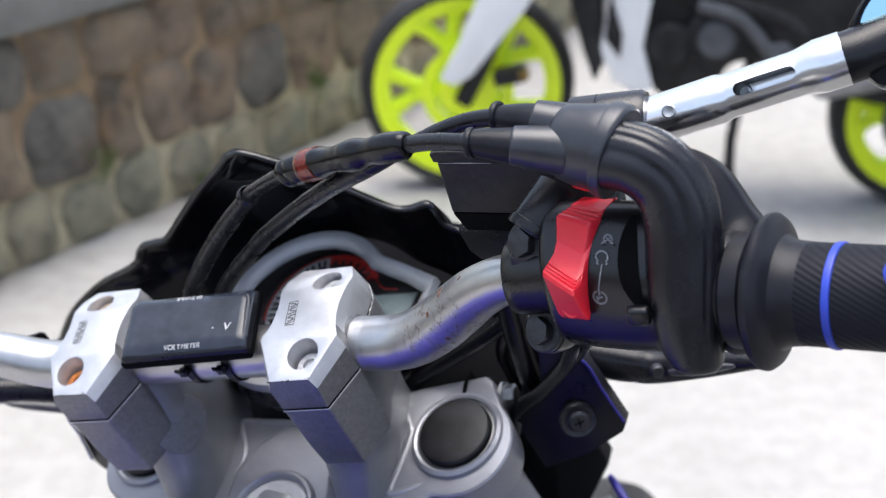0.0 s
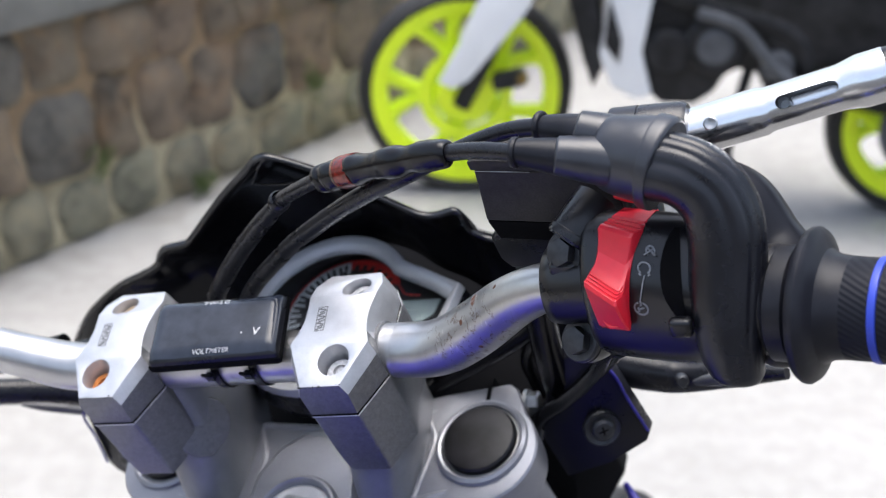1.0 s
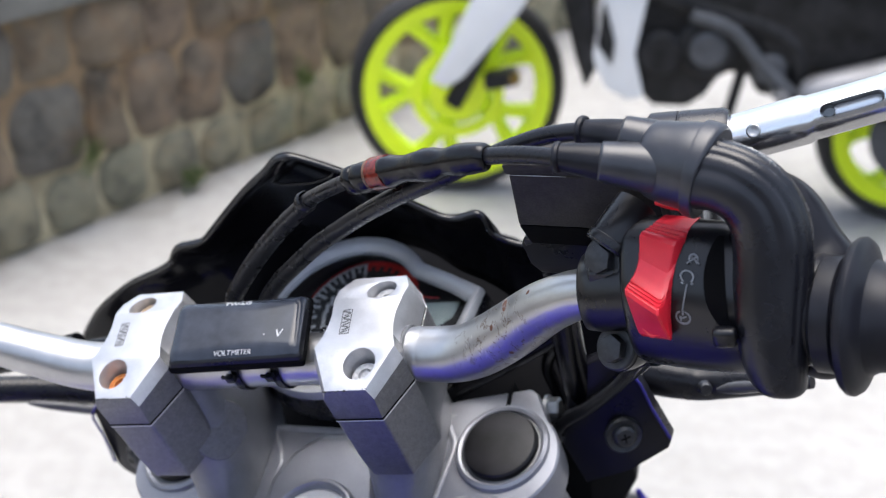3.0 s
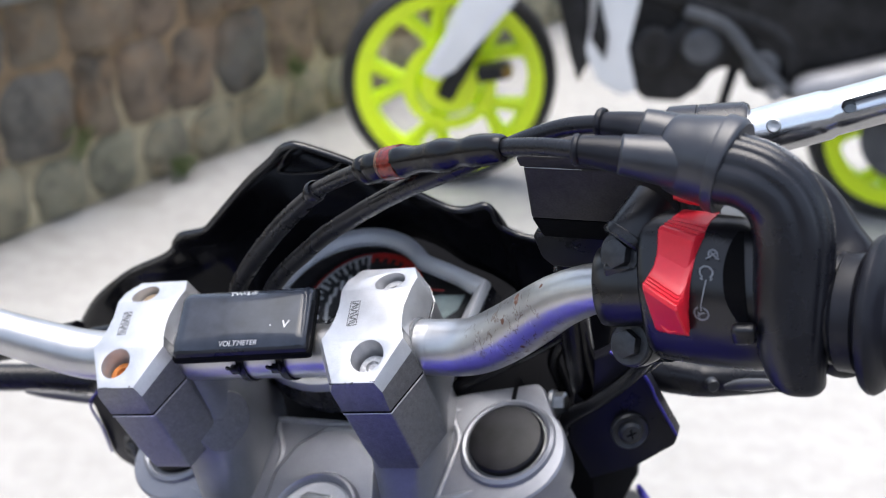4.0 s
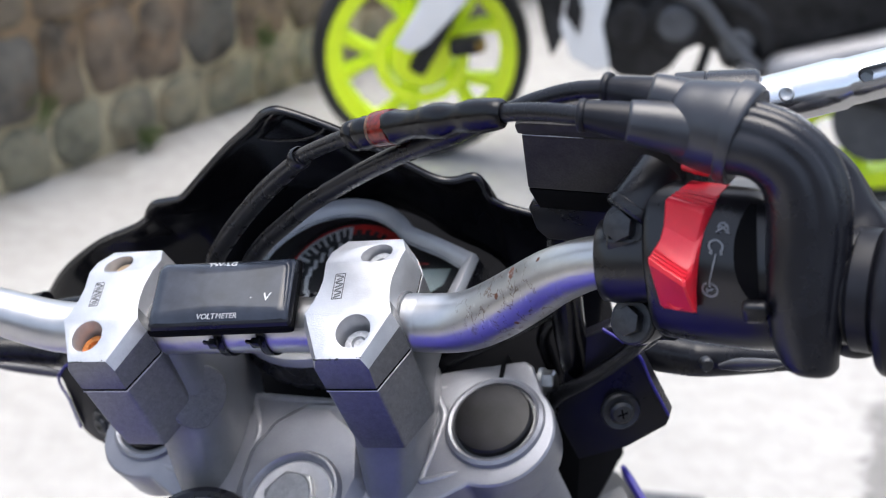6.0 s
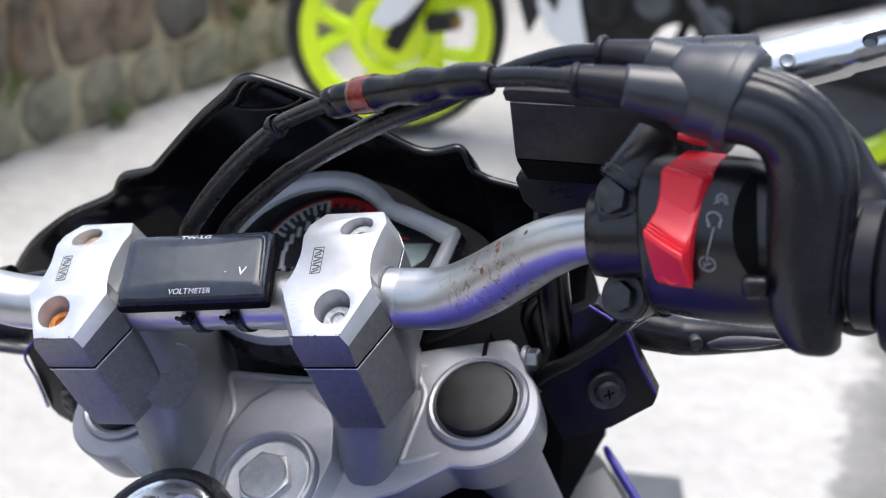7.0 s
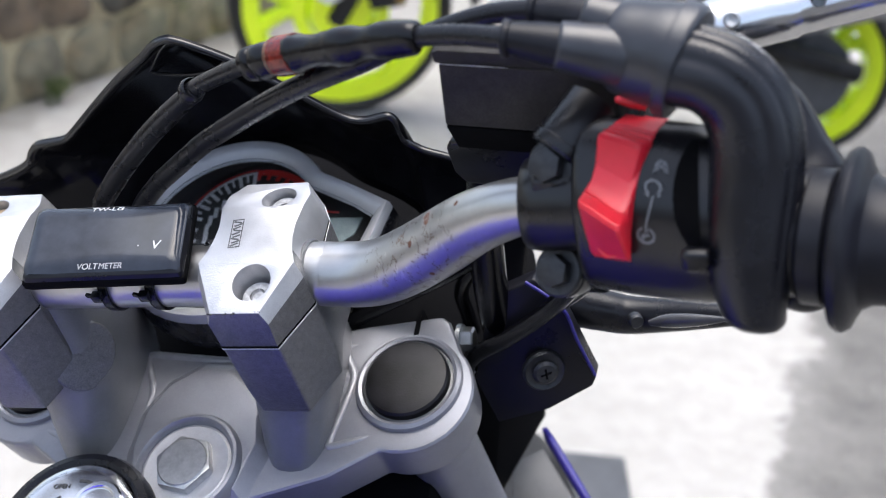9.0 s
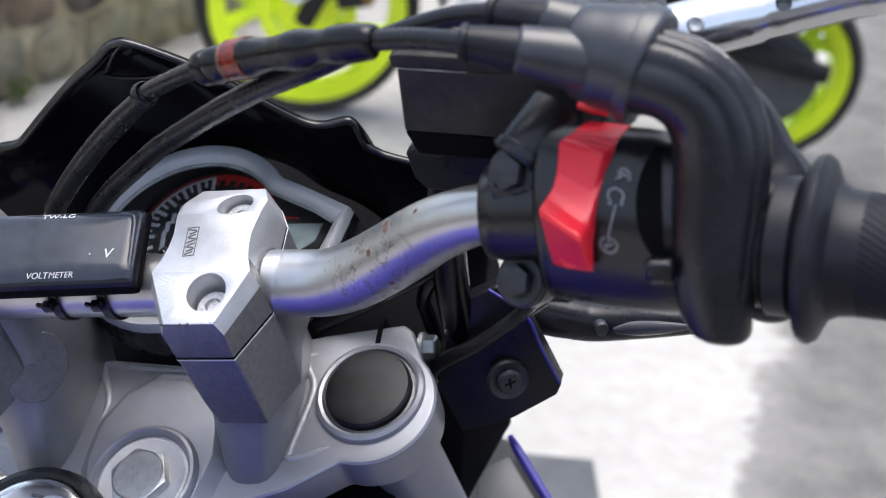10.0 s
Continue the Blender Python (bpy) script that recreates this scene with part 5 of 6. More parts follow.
closed = lambda pts, g, d: [tip + hx * (60 + (p.x - 60) * g) + hy2 * (p.y * g) + hz * d for p in spline([(*q, 0) for q in pts + pts[:1]], 3)[:-1]]  # noqa: E731
head = part("mirror_head", loft(B(), [closed(shell_o, 0.5, -36), closed(shell_o, 0.82, -28), closed(shell_o, 0.97, -14), closed(shell_o, 1.0, -6), closed(shell_o, 0.985, -1), closed(glass_o, 1.03, 1.0), closed(glass_o, 1.0, 0.4), closed(glass_o, 0.99, -2)]), M_GLOSS, bike, "gloss black mirror head", angle=50)
part("mirror_glass", loft(B(), [closed(glass_o, 0.995, -2.5), closed(glass_o, 0.995, -0.8)]), M_MIRROR, head, "blue tinted mirror glass")
bm = tube(B(), [ap(75, 0, 0), ap(82, 1, 0), ap(98, 8, 2)], [11.8, 11.6, 13], 24, 4)
part("ball_joint", bm, M_PLASTIC, head)

# grip with flange and blue ring
bm = B()
o = bar_at(0)
k = 1 / GA.x
lathe(bm, [(0, 310 * k), (22, 310 * k), (24.5, 312 * k), (24.5, 319 * k), (23, 320 * k), (27, 321.5 * k), (31, 322.6 * k), (32.4, 324.4 * k), (32.5, 326.2 * k), (31, 328.2 * k), (27.5, 329.6 * k), (23.8, 331.4 * k), (21.8, 335 * k), (21.0, 342 * k), (20.8, 351.3 * k)], o, GA, 48)
grip = part("grip", bm, M_RUBBER, bike, "black rubber throttle grip with flange and blue ring")
bm = B()
lathe(bm, [(20.9, 336.8 * k), (21.2, 338 * k), (21.0, 351 * k), (20.4, 351.2 * k)], o, GA, 48)
lathe(bm, [(20.4, 354.4 * k), (21.0, 354.6 * k), (20.6, 420 * k), (20.8, 470 * k), (18, 474 * k), (0, 474 * k)], o, GA, 48)
part("grip_rubber", bm, M_GRIP, grip, "knurled black rubber")
bm = B()
lathe(bm, [(20.2, 351.0 * k), (21.5, 351.4 * k), (21.7, 352.8 * k), (21.5, 354.2 * k), (20.2, 354.6 * k)], o, GA, 48)
part("grip_ring", bm, M_BLUE, grip, "blue rubber ring")
bm = B()
lathe(bm, [(6.5, -3), (6.5, 0.6), (5.4, 1.4), (0, 1.6)], (379, -59, 75), (379 - 378, -59 + 51.4, 75 - 48.2), 28)
part("grip_inlay", bm, M_BLUE, grip, "blue inlay")
# left grip
bm = B()
gl = Vector((-121, -26, 5)).normalized()
lathe(bm, [(0, 0), (32, 0), (32, 6), (22, 10), (20.8, 14), (20.8, 130), (18, 134), (0, 134)], (-330, -40, 47), gl, 40)
part("grip", bm, M_GRIP, bike, "black rubber grip")

# ---- below the bar: signal brackets, turn signals, wires, shroud, tank, wheel ----
def signal_bracket(s, off):
    low = 0 if s > 0 else 1                # the bracket sits a little lower on this side
    m = lambda p: (s * p[0] + off - 4 * low, p[1] - 6 * low, p[2] - 10 * low)  # noqa: E731
    bm = B()
    face = [(133, 22, -150), (150, 40, -100), (174, 46, -92), (187, 36, -101), (197.5, 27, -155), (194.5, 25, -161), (170, 17, -172), (140, 14, -182)]
    back = [(a, b + 10, c - 4) for a, b, c in face]
    loft(bm, [[m(p) for p in face], [m(p) for p in back]], bevel=1.4, sharp=30)
    br = part("signal_bracket", bm, M_BRACKET, bike, "black plastic bracket with one bolt", angle=40)
    nrm = Vector(m((0.35, -0.86, 0.36)))
    nrm = Vector((s * 0.42, -0.80, 0.42)).normalized()
    bp = Vector(m((172.5, 23, -143)))
    hex_b = B()
    lathe(hex_b, [(11.5, -3), (11.5, -0.6), (10.4, 0.8), (8.6, 0.0), (7.0, 0.0), (6.8, 2.0), (5.2, 3.4), (0, 3.8)], bp, nrm, 32)
    screw = part("bolt", hex_b, M_BLACKBOLT, br, "dull pan-head screw in a dished washer")
    cross = B()
    for rf in ((1, 0.4, 0), (-0.4, 1, 0.2)):
        box(cross, bp + nrm * 3.6, (6.0, 1.1, 0.7), axis=nrm, ref=rf, bevel=0.1)
    part("screw_slot", cross, M_INNER, screw, "crossed slot")
    part("bracket_edge", tube(B(), [m(p) for p in ((170, 44, -92), (188, 35, -102), (192, 31, -126), (197.3, 26.5, -152))], 0.9, 10, 4), M_EDGE, br, "blue edge of the bracket")
    if s < 0:
        bm = tube(B(), [(-176, 62, -132), (-205, 66, -140), (-228, 69, -146), (-251.7, 62, -130), (-274.4, 52, -113.6), (-300, 41, -97), (-330, 30, -80), (-340, 27, -75)], [8, 10, 10, 10.5, 10.5, 10, 8, 3], 24, 5, flat=0.9)
        sg = part("turn_signal", bm, M_PLASTIC, bike, "black turn signal with clear lens", angle=50)
        part("lens", tube(B(), [(-259.3, 42.3, -116.7), (-249.3, 45.4, -125.1), (-234.6, 49.9, -136.6), (-222.3, 52.8, -145.8)], [1.5, 3.6, 4.2, 3.4], 16, 5, flat=0.8), M_LENS, sg, "pale signal lens")
        return
    bm = B()
    tube(bm, [(176, 62, -133), (190, 62, -140), (201, 62, -144.5), (213, 62, -148.5), (234, 60, -146.5), (256, 56, -141), (280, 51, -135)], [12, 12.5, 12, 11.2, 9.6, 7.5, 4], 24, 5, flat=0.9)
    sg = part("turn_signal", bm, M_PLASTIC, bike, "black turn signal with clear lens", angle=50)
    bm = B()
    tube(bm, [(226, 51, -140), (236, 50, -137), (250, 48, -133.5), (266, 46, -130)], [2, 4.6, 4.2, 1.5], 16, 5, flat=0.7)
    part("lens", bm, M_LENS, sg, "pale signal lens")
    part("screw", lathe(B(), [(4.0, -3), (4.0, 1), (3.2, 2), (0, 2)], (219, 51, -138), nrm, 18), M_BLACKBOLT, sg, "bright screw")


both(signal_bracket)
wires = [([(232, -30, 10), (214, -10, -20), (190, 12, -70), (160, 24, -112), (136, 28, -136), (120, 32, -170)], 4.6, "black wire loom from the switch"),
         ([(240, -20, 14), (218, -2, -30), (188, 18, -80), (158, 30, -118), (132, 34, -146)], 3.2, "thin black wire"),
         ([(182, 48, 32), (172, 52, 5), (160, 50, -40), (152, 44, -90), (148, 40, -140), (146, 36, -190)], 9.0, "thick black brake hose"),
         ([(50, 40, -137), (68, 42, -121), (88, 44, -109), (106, 46, -100), (130, 46, -85), (154, 46, -68)], 5.5, "thick black cable under the bar"),
         ([(151, 50, -79), (137, 52, -97), (129, 54, -115), (128, 54, -129), (128, 52, -148)], 4.0, "curved dark grey hose"),
         ([(-140, 20, -20), (-180, 18, -26), (-240, 16, -30), (-320, 10, -30)], 6.0, "black clutch cable and lever"),
         ([(-96, 30, -40), (-140, 36, -44), (-200, 30, -50), (-280, 22, -56)], 4.5, "grey clutch cable")]
for pts, r, lab in wires:
    part("wire", tube(B(), pts, r, 14, 6), M_TAPE, bike, lab)
# block added for radiator and frame head below the fork clamp, darkens reflections
bm = B()
loft(bm, [[(-105, -60, -190), (105, -60, -190), (105, 60, -190), (-105, 60, -190)], [(-120, -140, -430), (120, -140, -430), (120, 10, -430), (-120, 10, -430)]], bevel=6, seg=2)
part("radiator", bm, M_INNER, bike, "black block added for radiator and frame head, darkens reflections")
# inner panel and shroud under the bracket, its edge in the tank's blue
bm = B()
face = [(100, 60, -175), (140, 50, -180), (148, 66, -215), (132, 92, -312), (118, 84, -330), (100, 30, -330), (96, 10, -240)]
loft(bm, [face, [(x - 6, y + 26, z - 20) for x, y, z in face]], bevel=2, sharp=30)
part("inner_panel", bm, M_INNER, bike, "black inner panel")
bm = tube(B(), [(130, 88, -322), (133, 84, -330), (146, 65, -333), (161, 43, -336), (182, 12, -342), (204, -20, -350)], [2, 3.2, 3.2, 3.2, 3.2, 3.2], 14, 4)
part("shroud_edge", bm, M_EDGE, bike, "blue painted shroud edge")
bm = B()
loft(bm, [[(112, 60, -318), (128, 78, -330), (156, 38, -338), (198, -22, -352), (120, -40, -352)], [(112, 62, -324), (128, 80, -336), (156, 40, -344), (198, -20, -358), (120, -38, -358)]], bevel=1.5)
part("radiator_side", bm, M_GREYPL, bike, "grey metal panel inside the shroud")

# tank behind the lock, below the view
tk = lambda a, b, v, n: [(MID + a * math.copysign(abs(math.cos(t)) ** 0.8, math.cos(t)), v, n + b * math.copysign(abs(math.sin(t)) ** 0.8, math.sin(t))) for t in [2 * math.pi * i / 36 for i in range(36)]]  # noqa: E731
bm = loft(B(), [tk(90, 70, -146, -215), tk(140, 110, -158, -190), tk(170, 145, -190, -165), tk(185, 160, -270, -150), tk(165, 130, -400, -170), tk(110, 70, -490, -215)])
part("fuel_tank", bm, M_TANK, bike, "glossy blue fuel tank", angle=60)
bm = B()
# unseen blue panel, added so that the left riser's front reflects blue
wing = [(-110, -105, -150), (-245, -75, -212), (-420, -110, -300), (-400, -400, -330), (-150, -420, -200), (-110, -250, -120)]
loft(bm, [[(x, y, z - 10) for x, y, z in wing], wing], bevel=3)
part("blue_reflector", bm, M_TANK, bike, "unseen blue panel added beside the tank for reflections")
bm = B()
cover = [(-104, 50, -206), (-100, -60, -206), (-100, -150, -224), (92, -150, -224), (92, -60, -206), (96, 50, -206)]
loft(bm, [[(x, y, z - 10) for x, y, z in cover], cover], bevel=3)
part("head_cover", bm, M_INNER, bike, "black plastic cover behind the steering head")
# unseen seat and tail behind the tank, added to darken reflections
bm = loft(B(), [tk(100, 40, -470, -260), tk(130, 45, -560, -280), tk(140, 50, -800, -330), tk(110, 45, -1050, -380), tk(50, 25, -1150, -390)])
part("seat", bm, M_RUBBER, bike, "black seat", angle=60)
# head tube, frame and front wheel
bm = B()
tube(bm, [(MID, -44, -146), (MID, -44, -300)], 30, 28, 1)
tube(bm, [(MID, -60, -170), (MID, -200, -330), (MID, -420, -420)], [28, 40, 44], 20, 4)
part("frame", bm, M_PLASTIC, bike, "black frame tube")
wc = Vector((MID, 20, -790))
bm = B()
lathe(bm, [(205, -28), (225, -44), (262, -46), (285, -30), (292, 0), (285, 30), (262, 46), (225, 44), (205, 28)], wc, (1, 0, 0), 56)
fw = part("front_wheel", bm, M_TYRE, bike, "black front tyre on a silver rim")
bm = B()
lathe(bm, [(206, -30), (190, -26), (190, 26), (206, 30)], wc, (1, 0, 0), 56)
lathe(bm, [(0, -60), (34, -60), (34, 60), (0, 60)], wc, (1, 0, 0), 28)
for i in range(5):
    t = 2 * math.pi * i / 5
    tube(bm, [wc + Vector((0, math.cos(t) * 30, math.sin(t) * 30)), wc + Vector((0, math.cos(t) * 195, math.sin(t) * 195))], 14, 10, 1)
part("rim", bm, M_CAST, fw, "silver cast rim")

# ---- the parked motorcycle across the yard: white, with lime wheels ----
F0, R0 = Vector((0.129, 3.165, 0.0)), Vector((1.36, 2.98, 0.0))
dirx = (R0 - F0).normalized()
FAR = Matrix((dirx, Vector((-dirx.y, dirx.x, 0)), Vector((0, 0, 1)))).transposed().to_4x4()
FAR.translation = F0
WB = (R0 - F0).length
far_bike = thing("motorcycle", FAR, "white motorcycle with bright lime wheels parked across the yard", "motorcycle")


def far_wheel(cx, r, w, disc_r, steer, wall=0.034):
    c = Vector((cx, 0, r))
    ax = Vector((math.sin(steer), -math.cos(steer), 0))
    bm = B()
    r1 = r - wall
    q = wall - 0.006
    lathe(bm, [(r1, -w * 0.7), (r1 + q * 0.5, -w), (r - 0.006, -w * 0.7), (r, 0), (r - 0.006, w * 0.7), (r1 + q * 0.5, w), (r1, w * 0.7)], c, ax, 64, k=1.0)
    tyre = part("wheel", bm, M_TYRE, far_bike, "black tyre on a lime cast rim")
    bm = B()
    lathe(bm, [(r1 + 0.006, -w * 0.78), (r1 - 0.004, -w * 0.8), (r1 - 0.034, -w * 0.55), (r1 - 0.036, w * 0.55), (r1 - 0.004, w * 0.8), (r1 + 0.006, w * 0.78)], c, ax, 64, k=1.0)
    lathe(bm, [(0, -0.05), (0.074, -0.05), (0.094, -0.02), (0.094, 0.02), (0.074, 0.05), (0, 0.05)], c, ax, 32, k=1.0)
    x, y, z = axes(ax)
    for i in range(5):
        t = radians(94 + 72 * i)
        spoke = lambda q, rr: c + (x * math.cos(q) + y * math.sin(q)) * rr  # noqa: E731
        tube(bm, [spoke(t, 0.05), spoke(t, 0.085), spoke(t, 0.118)], [0.034, 0.029, 0.027], 12, 3, ref=ax, k=1.0)
        for dt in (-0.27, 0.27):
            tube(bm, [spoke(t + dt * 0.05, 0.098), spoke(t + dt * 0.55, 0.150), spoke(t + dt, r1 - 0.02)], [0.021, 0.019, 0.024], 12, 3, ref=ax, k=1.0)
    part("rim", bm, M_LIME, tyre, "lime painted cast rim")
    bm = B()
    lathe(bm, [(disc_r - 0.030, 0.040), (disc_r, 0.040), (disc_r, 0.046), (disc_r - 0.030, 0.046), (disc_r - 0.030, 0.040)], c, ax, 48, k=1.0)
    part("brake_disc", bm, M_LIME, tyre, "lime coated brake disc")
    return tyre


far_wheel(-0.003, 0.279, 0.050, 0.12, 0.12, 0.042)
rear = far_wheel(WB - 0.090, 0.242, 0.058, 0.10, 0.0, 0.044)
bm = lathe(B(), [(0, 0.052), (0.105, 0.052), (0.120, 0.062), (0.120, 0.070), (0.05, 0.078), (0, 0.078)], (WB - 0.090, 0, 0.242), (0, -1, 0), 48, k=1.0)
part("sprocket", bm, M_GREYPL, rear, "dark grey rear sprocket and hub")
# fork, guards and fender
for s in (-1, 1):
    bm = tube(B(), [(-0.005, s * 0.085, 0.262), (0.07, s * 0.085, 0.43), (0.19, s * 0.085, 0.72), (0.26, s * 0.085, 0.90)], [0.024, 0.026, 0.027, 0.027], 18, 3, k=1.0)
    part("fork_leg", bm, M_ENGINE, far_bike, "black fork leg")
    bm = B()
    g = [(-0.060, 0.335), (-0.02, 0.318), (0.020, 0.345), (0.075, 0.415), (0.155, 0.520), (0.22, 0.64), (0.10, 0.66), (0.03, 0.53), (-0.005, 0.44)]
    loft(bm, [[(a, s * 0.112, b) for a, b in g], [(a, s * 0.128, b) for a, b in g]], bevel=0.005, k=1.0)
    part("fork_guard", bm, M_WHITE, far_bike, "white fork guard")
bm = B()
box(bm, (0.115, -0.075, 0.335), (0.085, 0.04, 0.062), axis=(0, 1, 0), ref=(1, 0, 0.25), bevel=0.012, k=1.0)
caliper = part("brake_caliper", bm, M_ENGINE, far_bike, "black brake caliper with a bronze end")
bm = B()
box(bm, (0.150, -0.094, 0.345), (0.026, 0.026, 0.045), axis=(0, 1, 0), ref=(1, 0, 0.25), bevel=0.008, k=1.0)
part("caliper_piston", bm, M_BRONZE, caliper, "bronze piston housing")
# engine, frame, silencer
def slab(name, outline, y0, y1, material, label, bevel=0.006, parent=None):
    bm = B()
    loft(bm, [[(a, y0, b) for a, b in outline], [(a, y1, b) for a, b in outline]], bevel=bevel, k=1.0)
    return part(name, bm, material, parent or far_bike, label)


engine = slab("engine", [(0.44, 0.60), (0.43, 0.42), (0.455, 0.335), (0.49, 0.300), (0.575, 0.300), (0.62, 0.335), (0.65, 0.39), (0.71, 0.40), (0.74, 0.345), (0.80, 0.335), (0.86, 0.40), (0.88, 0.58)], -0.12, 0.12, M_ENGINE, "black engine block", 0.02)
for cx, cz, r in ((0.50, 0.44, 0.058), (0.61, 0.46, 0.075)):
    bm = lathe(B(), [(0, -0.150), (r - 0.014, -0.150), (r, -0.138), (r, -0.10)], (cx, 0, cz), (0, 1, 0), 32, k=1.0)
    part("engine_cover", bm, M_ENGINE, engine, "round black engine cover")
# grey pipe and plates added in place of mottled highlights inside the engine
part("exhaust_pipe", tube(B(), [(0.56, -0.155, 0.545), (0.66, -0.158, 0.515), (0.74, -0.155, 0.43), (0.82, -0.165, 0.365)], 0.016, 14, 4, k=1.0), M_GREYPL, engine, "dark grey exhaust pipe")
for cx, cz, r in ((0.61, 0.46, 0.045), (0.76, 0.42, 0.038)):
    part("cover_plate", lathe(B(), [(0, -0.157), (r - 0.01, -0.157), (r, -0.150), (r, -0.10)], (cx, 0, cz), (0, 1, 0), 28, k=1.0), M_GREYPL, engine, "dark grey cover plate")
for i in range(6):
    bm = B()
    box(bm, (0.47 + 0.006 * i, 0, 0.50 + 0.022 * i), (0.15, 0.25, 0.010), axis=(0.2, 0, 1), bevel=0.003, k=1.0)
    part("cooling_fin", bm, M_ENGINE, engine)
bm = B()
for s in (-1, 1):
    tube(bm, [(0.27, s * 0.03, 0.82), (0.36, s * 0.10, 0.66), (0.50, s * 0.13, 0.58), (0.78, s * 0.13, 0.50), (0.84, s * 0.12, 0.38)], 0.026, 14, 4, k=1.0)
part("frame", bm, M_ENGINE, far_bike, "black tubular frame")
bm = B()
for s in (-1, 1):
    tube(bm, [(0.82, s * 0.10, 0.37), (1.0, s * 0.11, 0.33), (WB + 0.03, s * 0.11, 0.28)], [0.036, 0.03, 0.026], 14, 3, k=1.0)
part("swingarm", bm, M_ENGINE, far_bike, "black swingarm")
bm = tube(B(), [(0.84, -0.17, 0.365), (0.87, -0.175, 0.375), (1.05, -0.185, 0.43), (1.28, -0.19, 0.51), (1.30, -0.19, 0.517)], [0.024, 0.044, 0.05, 0.05, 0.036], 24, 4, k=1.0)
part("silencer", bm, M_ENGGREY, far_bike, "grey silencer")
bm = tube(B(), [(0.70, -0.10, 0.40), (0.665, -0.13, 0.20), (0.675, -0.16, 0.012)], [0.014, 0.013, 0.017], 12, 3, k=1.0)
part("stand", bm, M_ENGINE, far_bike, "black stand leg")
bm = B()
tube(bm, [(0.78, -0.12, 0.36), (0.79, -0.21, 0.37)], 0.016, 12, 1, k=1.0)
part("foot_peg", bm, M_ENGGREY, far_bike, "grey foot peg")
# radiator guards, white lower fairing, white shroud, black side panels
for s in (-1, 1):
    slab("radiator_guard", [(0.225, 0.68), (0.295, 0.68), (0.335, 0.50), (0.348, 0.40), (0.325, 0.345), (0.297, 0.42), (0.268, 0.52)], s * 0.125, s * 0.150, M_ENGINE, "black radiator guard")
    slab("fairing_vent", [(0.355, 0.57), (0.388, 0.47), (0.385, 0.41), (0.345, 0.46)], s * 0.152, s * 0.160, M_ENGINE, "black vent in the fairing")
    slab("lower_fairing", [(0.32, 0.72), (0.50, 0.72), (0.455, 0.57), (0.438, 0.44), (0.468, 0.335), (0.43, 0.322), (0.37, 0.35), (0.335, 0.43), (0.35, 0.54)], s * 0.130, s * 0.151, M_WHITE, "white lower fairing")
    slab("tank_shroud", [(0.22, 0.72), (0.30, 0.66), (0.46, 0.68), (0.66, 0.74), (0.60, 0.84), (0.34, 0.88)], s * 0.16, s * 0.185, M_WHITE, "white tank shroud")
    slab("side_panel", [(0.52, 0.66), (0.58, 0.50), (0.72, 0.44), (0.90, 0.42), (1.04, 0.48), (1.30, 0.60), (1.46, 0.70), (1.44, 0.80), (0.72, 0.76)], s * 0.125, s * 0.145, M_ENGINE, "black side panel")
ovx = lambda x, a, b, z: [(x, a * math.cos(t), z + b * math.sin(t)) for t in [2 * math.pi * i / 28 for i in range(28)]]  # noqa: E731
bm = loft(B(), [ovx(0.28, 0.06, 0.06, 0.82), ovx(0.34, 0.13, 0.11, 0.83), ovx(0.46, 0.16, 0.14, 0.83), ovx(0.62, 0.14, 0.12, 0.79), ovx(0.72, 0.09, 0.06, 0.76)], k=1.0)
part("fuel_tank", bm, M_WHITE, far_bike, "white fuel tank", angle=60)
bm = loft(B(), [ovx(0.68, 0.09, 0.04, 0.76), ovx(0.80, 0.13, 0.05, 0.76), ovx(1.05, 0.14, 0.05, 0.80), ovx(1.30, 0.10, 0.045, 0.86), ovx(1.42, 0.05, 0.03, 0.89)], k=1.0)
part("seat", bm, M_ENGINE, far_bike, "black seat", angle=60)
bm = tube(B(), [(0.20, -0.36, 0.98), (0.25, -0.20, 0.99), (0.27, -0.06, 0.94), (0.27, 0.06, 0.94), (0.25, 0.20, 0.99), (0.20, 0.36, 0.98)], 0.014, 14, 4, k=1.0)
part("handlebar", bm, M_ENGINE, far_bike, "black handlebar")

# ---- stone retaining wall with a concrete ledge ----
W0, WD = Vector((-0.985, 2.662, 0)), Vector((0.6302, 0.7764, 0))
WN = Vector((0.7764, -0.6302, 0))          # out of the wall, to the yard
WH = 0.56
WALLM = Matrix((WD, -WN, Vector((0, 0, 1)))).transposed().to_4x4()
WALLM.translation = W0
bm = B()
loft(bm, [[(-9, 0.012, -0.02), (14, 0.012, -0.02), (14, 0.012, WH - 0.002), (-9, 0.012, WH - 0.002)], [(-9, 0.5, -0.02), (14, 0.5, -0.02), (14, 0.5, WH - 0.002), (-9, 0.5, WH - 0.002)]], k=1.0)
wall = tagged(part("wall_north", bm, M_MORTAR, None, "", WALLM), "low retaining wall of brown field stones in pale mortar", "wall", kind="structure")
bm = B()
loft(bm, [[(-9, -0.035, WH), (14, -0.035, WH), (14, -0.035, WH + 0.10), (-9, -0.035, WH + 0.10)], [(-9, 1.2, WH), (14, 1.2, WH), (14, 1.2, WH + 0.10), (-9, 1.2, WH + 0.10)]], bevel=0.012, k=1.0)
tagged(part("trim", bm, M_CAPLEDGE, None, "", WALLM), "grey concrete ledge on the stone wall", "ledge", kind="structure")

# a flat dark plate on the concrete
bm = B()
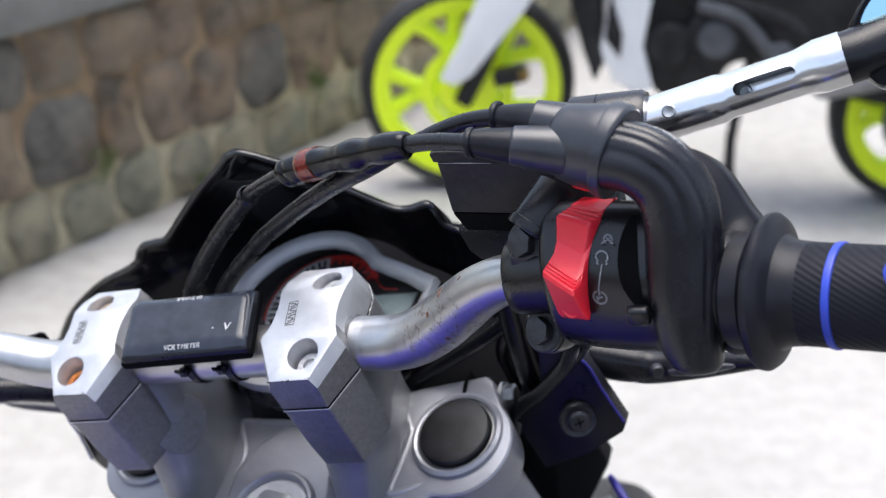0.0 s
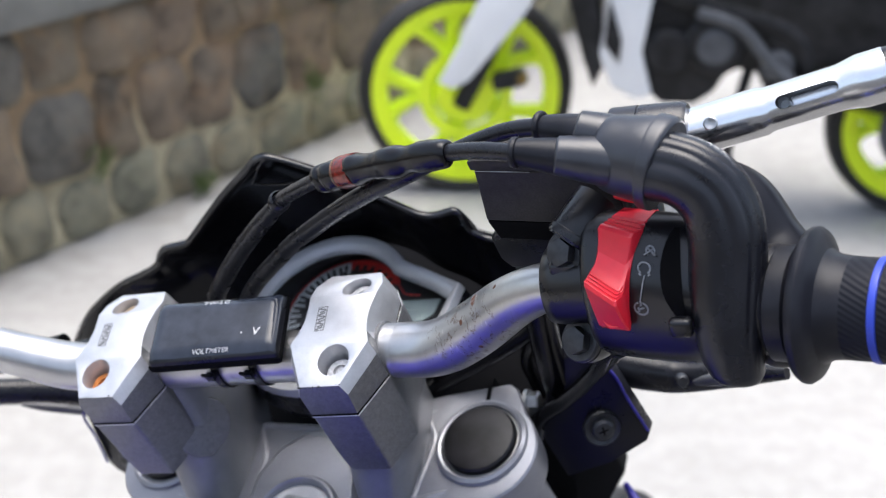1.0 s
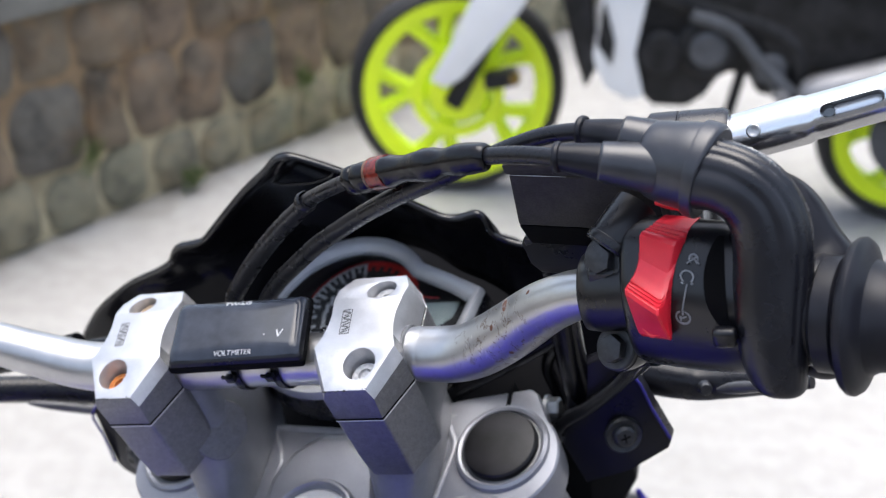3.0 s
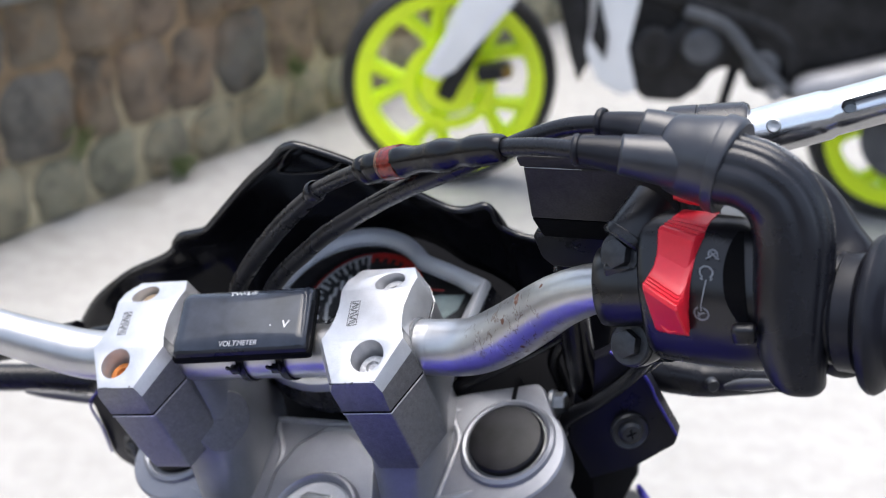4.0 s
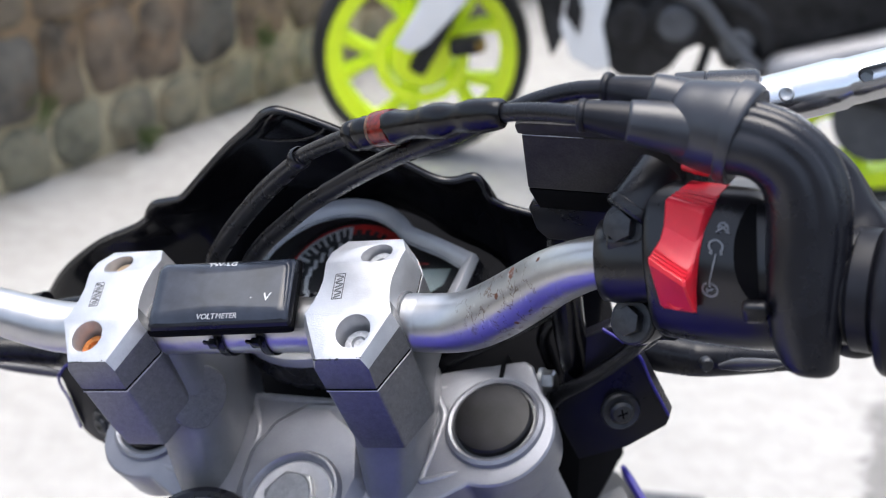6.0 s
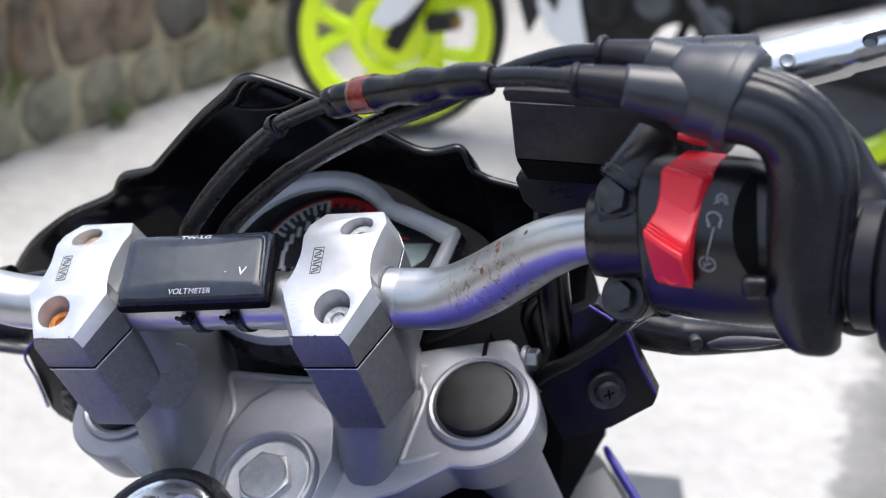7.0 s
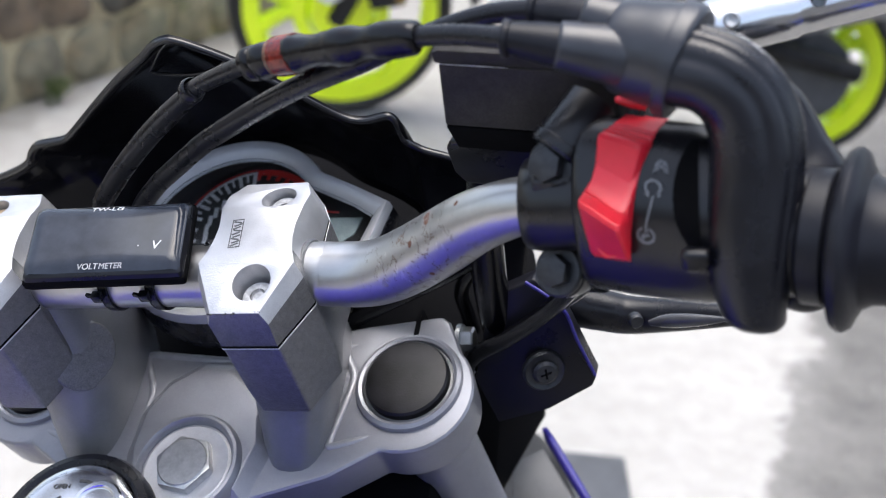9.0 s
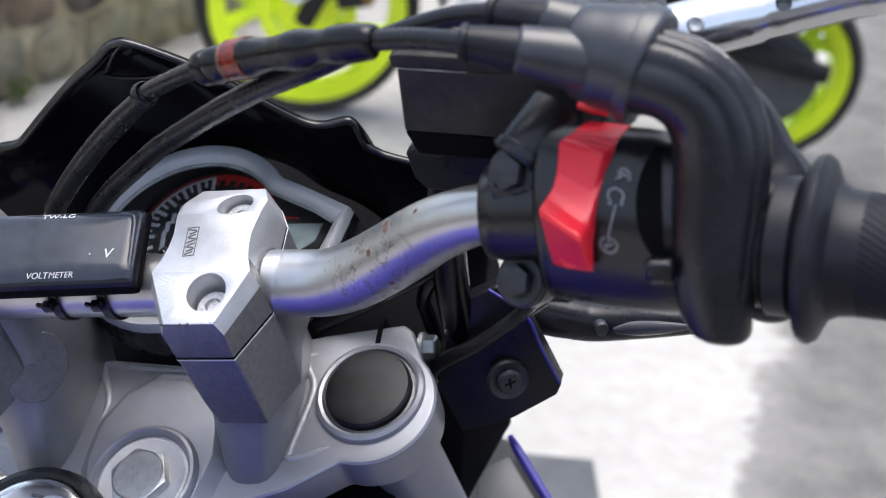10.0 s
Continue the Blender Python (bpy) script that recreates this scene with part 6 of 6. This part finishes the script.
loft(bm, [[(0.36, 1.30, 0), (0.50, 1.28, 0), (0.557, 1.733, 0), (0.40, 1.755, 0)], [(0.36, 1.30, 0.012), (0.50, 1.28, 0.012), (0.557, 1.733, 0.012), (0.40, 1.755, 0.012)]], bevel=0.003, k=1.0)
tagged(part("drain_cover", bm, M_GREYPL), "flat dark grey drain plate set on pale concrete", "drain cover")
# plain unseen walls added behind and beside the camera to dim light and reflections
for name, m, length in (("wall_south", pose(-8, -2.4, 0), 18.0), ("wall_east", pose(7.5, -3.6, 0, 0, 0, 90), 15.0)):
    bm = B()
    loft(bm, [[(0, 0, 0), (length, 0, 0), (length, 0, 1.7), (0, 0, 1.7)], [(0, -0.2, 0), (length, -0.2, 0), (length, -0.2, 1.7), (0, -0.2, 1.7)]], k=1.0)
    tagged(part(name, bm, M_PLASTER, None, "", m), "unseen plain grey wall added to close the yard", "wall", kind="structure")

# stones: a few shapes, shared
def stone_mesh(seed, material):
    low = material == M_STONE_LOW
    rnd = random.Random(seed)
    verts, faces, nx, nz = [], [], 9, 9
    top_round, low_round = rnd.uniform(2.2, 5.0), rnd.uniform(3.0, 8.0)
    lean, shift = rnd.uniform(-0.18, 0.18), rnd.uniform(0, 50)
    for j in range(nz + 1):
        for i in range(nx + 1):
            a, b = -1 + 2 * i / nx, -1 + 2 * j / nz
            pw = top_round if b > 0 else low_round
            w = (1 - abs(b) ** pw * (0.40 if low else 0.25))
            h = max(0.0, (1 - abs(a) ** 4) * (1 - abs(b) ** 4))
            q = Vector((a * 1.3 + shift, b * 1.3, shift * 0.37))
            wob = noise.noise(q), noise.noise(q + Vector((9, 3, 1))), noise.noise(q * 2.1 + Vector((2, 8, 5)))
            verts.append((0.5 * a * w + lean * b * 0.5 + 0.10 * wob[0], -0.5 * h ** 0.55 * (1 + 0.5 * wob[2]), 0.5 * b * (1 - 0.10 * abs(a) ** 2) + 0.09 * wob[1]))
    for j in range(nz):
        for i in range(nx):
            k = j * (nx + 1) + i
            faces.append((k, k + 1, k + nx + 2, k + nx + 1))
    me = bpy.data.meshes.new("stone")
    me.from_pydata(verts, [], faces)
    me.shade_smooth()
    me.materials.append(material)
    return me


stone_shapes = {m: [stone_mesh(s, m) for s in range(9)] for m in (M_STONE_LOW, M_STONE_TOP)}
rs = random.Random(11)
for row, (z0, h) in enumerate(((0.0, 0.165), (0.165, 0.215), (0.385, 0.175))):
    s = -2.2 + 0.07 * row
    while s < 3.6:
        w = rs.uniform(0.13, 0.19) if row == 0 else rs.uniform(0.11, 0.21)
        hh = h * (rs.uniform(0.88, 1.04) if row == 0 else rs.uniform(0.94, 1.16))
        ob = new("stone", rs.choice(stone_shapes[M_STONE_TOP if row else M_STONE_LOW]))
        ob.parent = wall
        ob.matrix_parent_inverse = PLACE[wall].inverted()
        lm = Matrix.Translation((s + w / 2, 0.016, z0 + hh / 2 + rs.uniform(-0.004, 0.010))) @ pose(0, 0, 0, 0, rs.uniform(-6, 6) if row == 0 else rs.uniform(-11, 11), 0) @ Matrix.Diagonal((w, rs.uniform(0.035, 0.075), hh * 1.03, 1))
        ob.matrix_basis = WALLM @ lm
        s += w + (rs.uniform(0.006, 0.022) if row == 0 else rs.uniform(-0.006, 0.010))
# tufts of moss in the joints
for s, z in ((0.62, 0.03), (1.05, 0.20), (0.30, 0.19), (1.55, 0.02)):
    bm = B()
    for i in range(26):
        a = rs.uniform(0, 6.28)
        p = Vector((s + rs.gauss(0, 0.018), -0.035, z + rs.gauss(0, 0.02)))
        q = p + Vector((rs.gauss(0, 0.012), -0.02 - rs.random() * 0.02, 0.015 + rs.random() * 0.025))
        tube(bm, [p, q], [0.004, 0.001], 5, 1, k=1.0)
    tagged(part("moss", bm, M_MOSS, None, "", WALLM), "small green tuft of moss in the wall", "moss", kind="stuff")
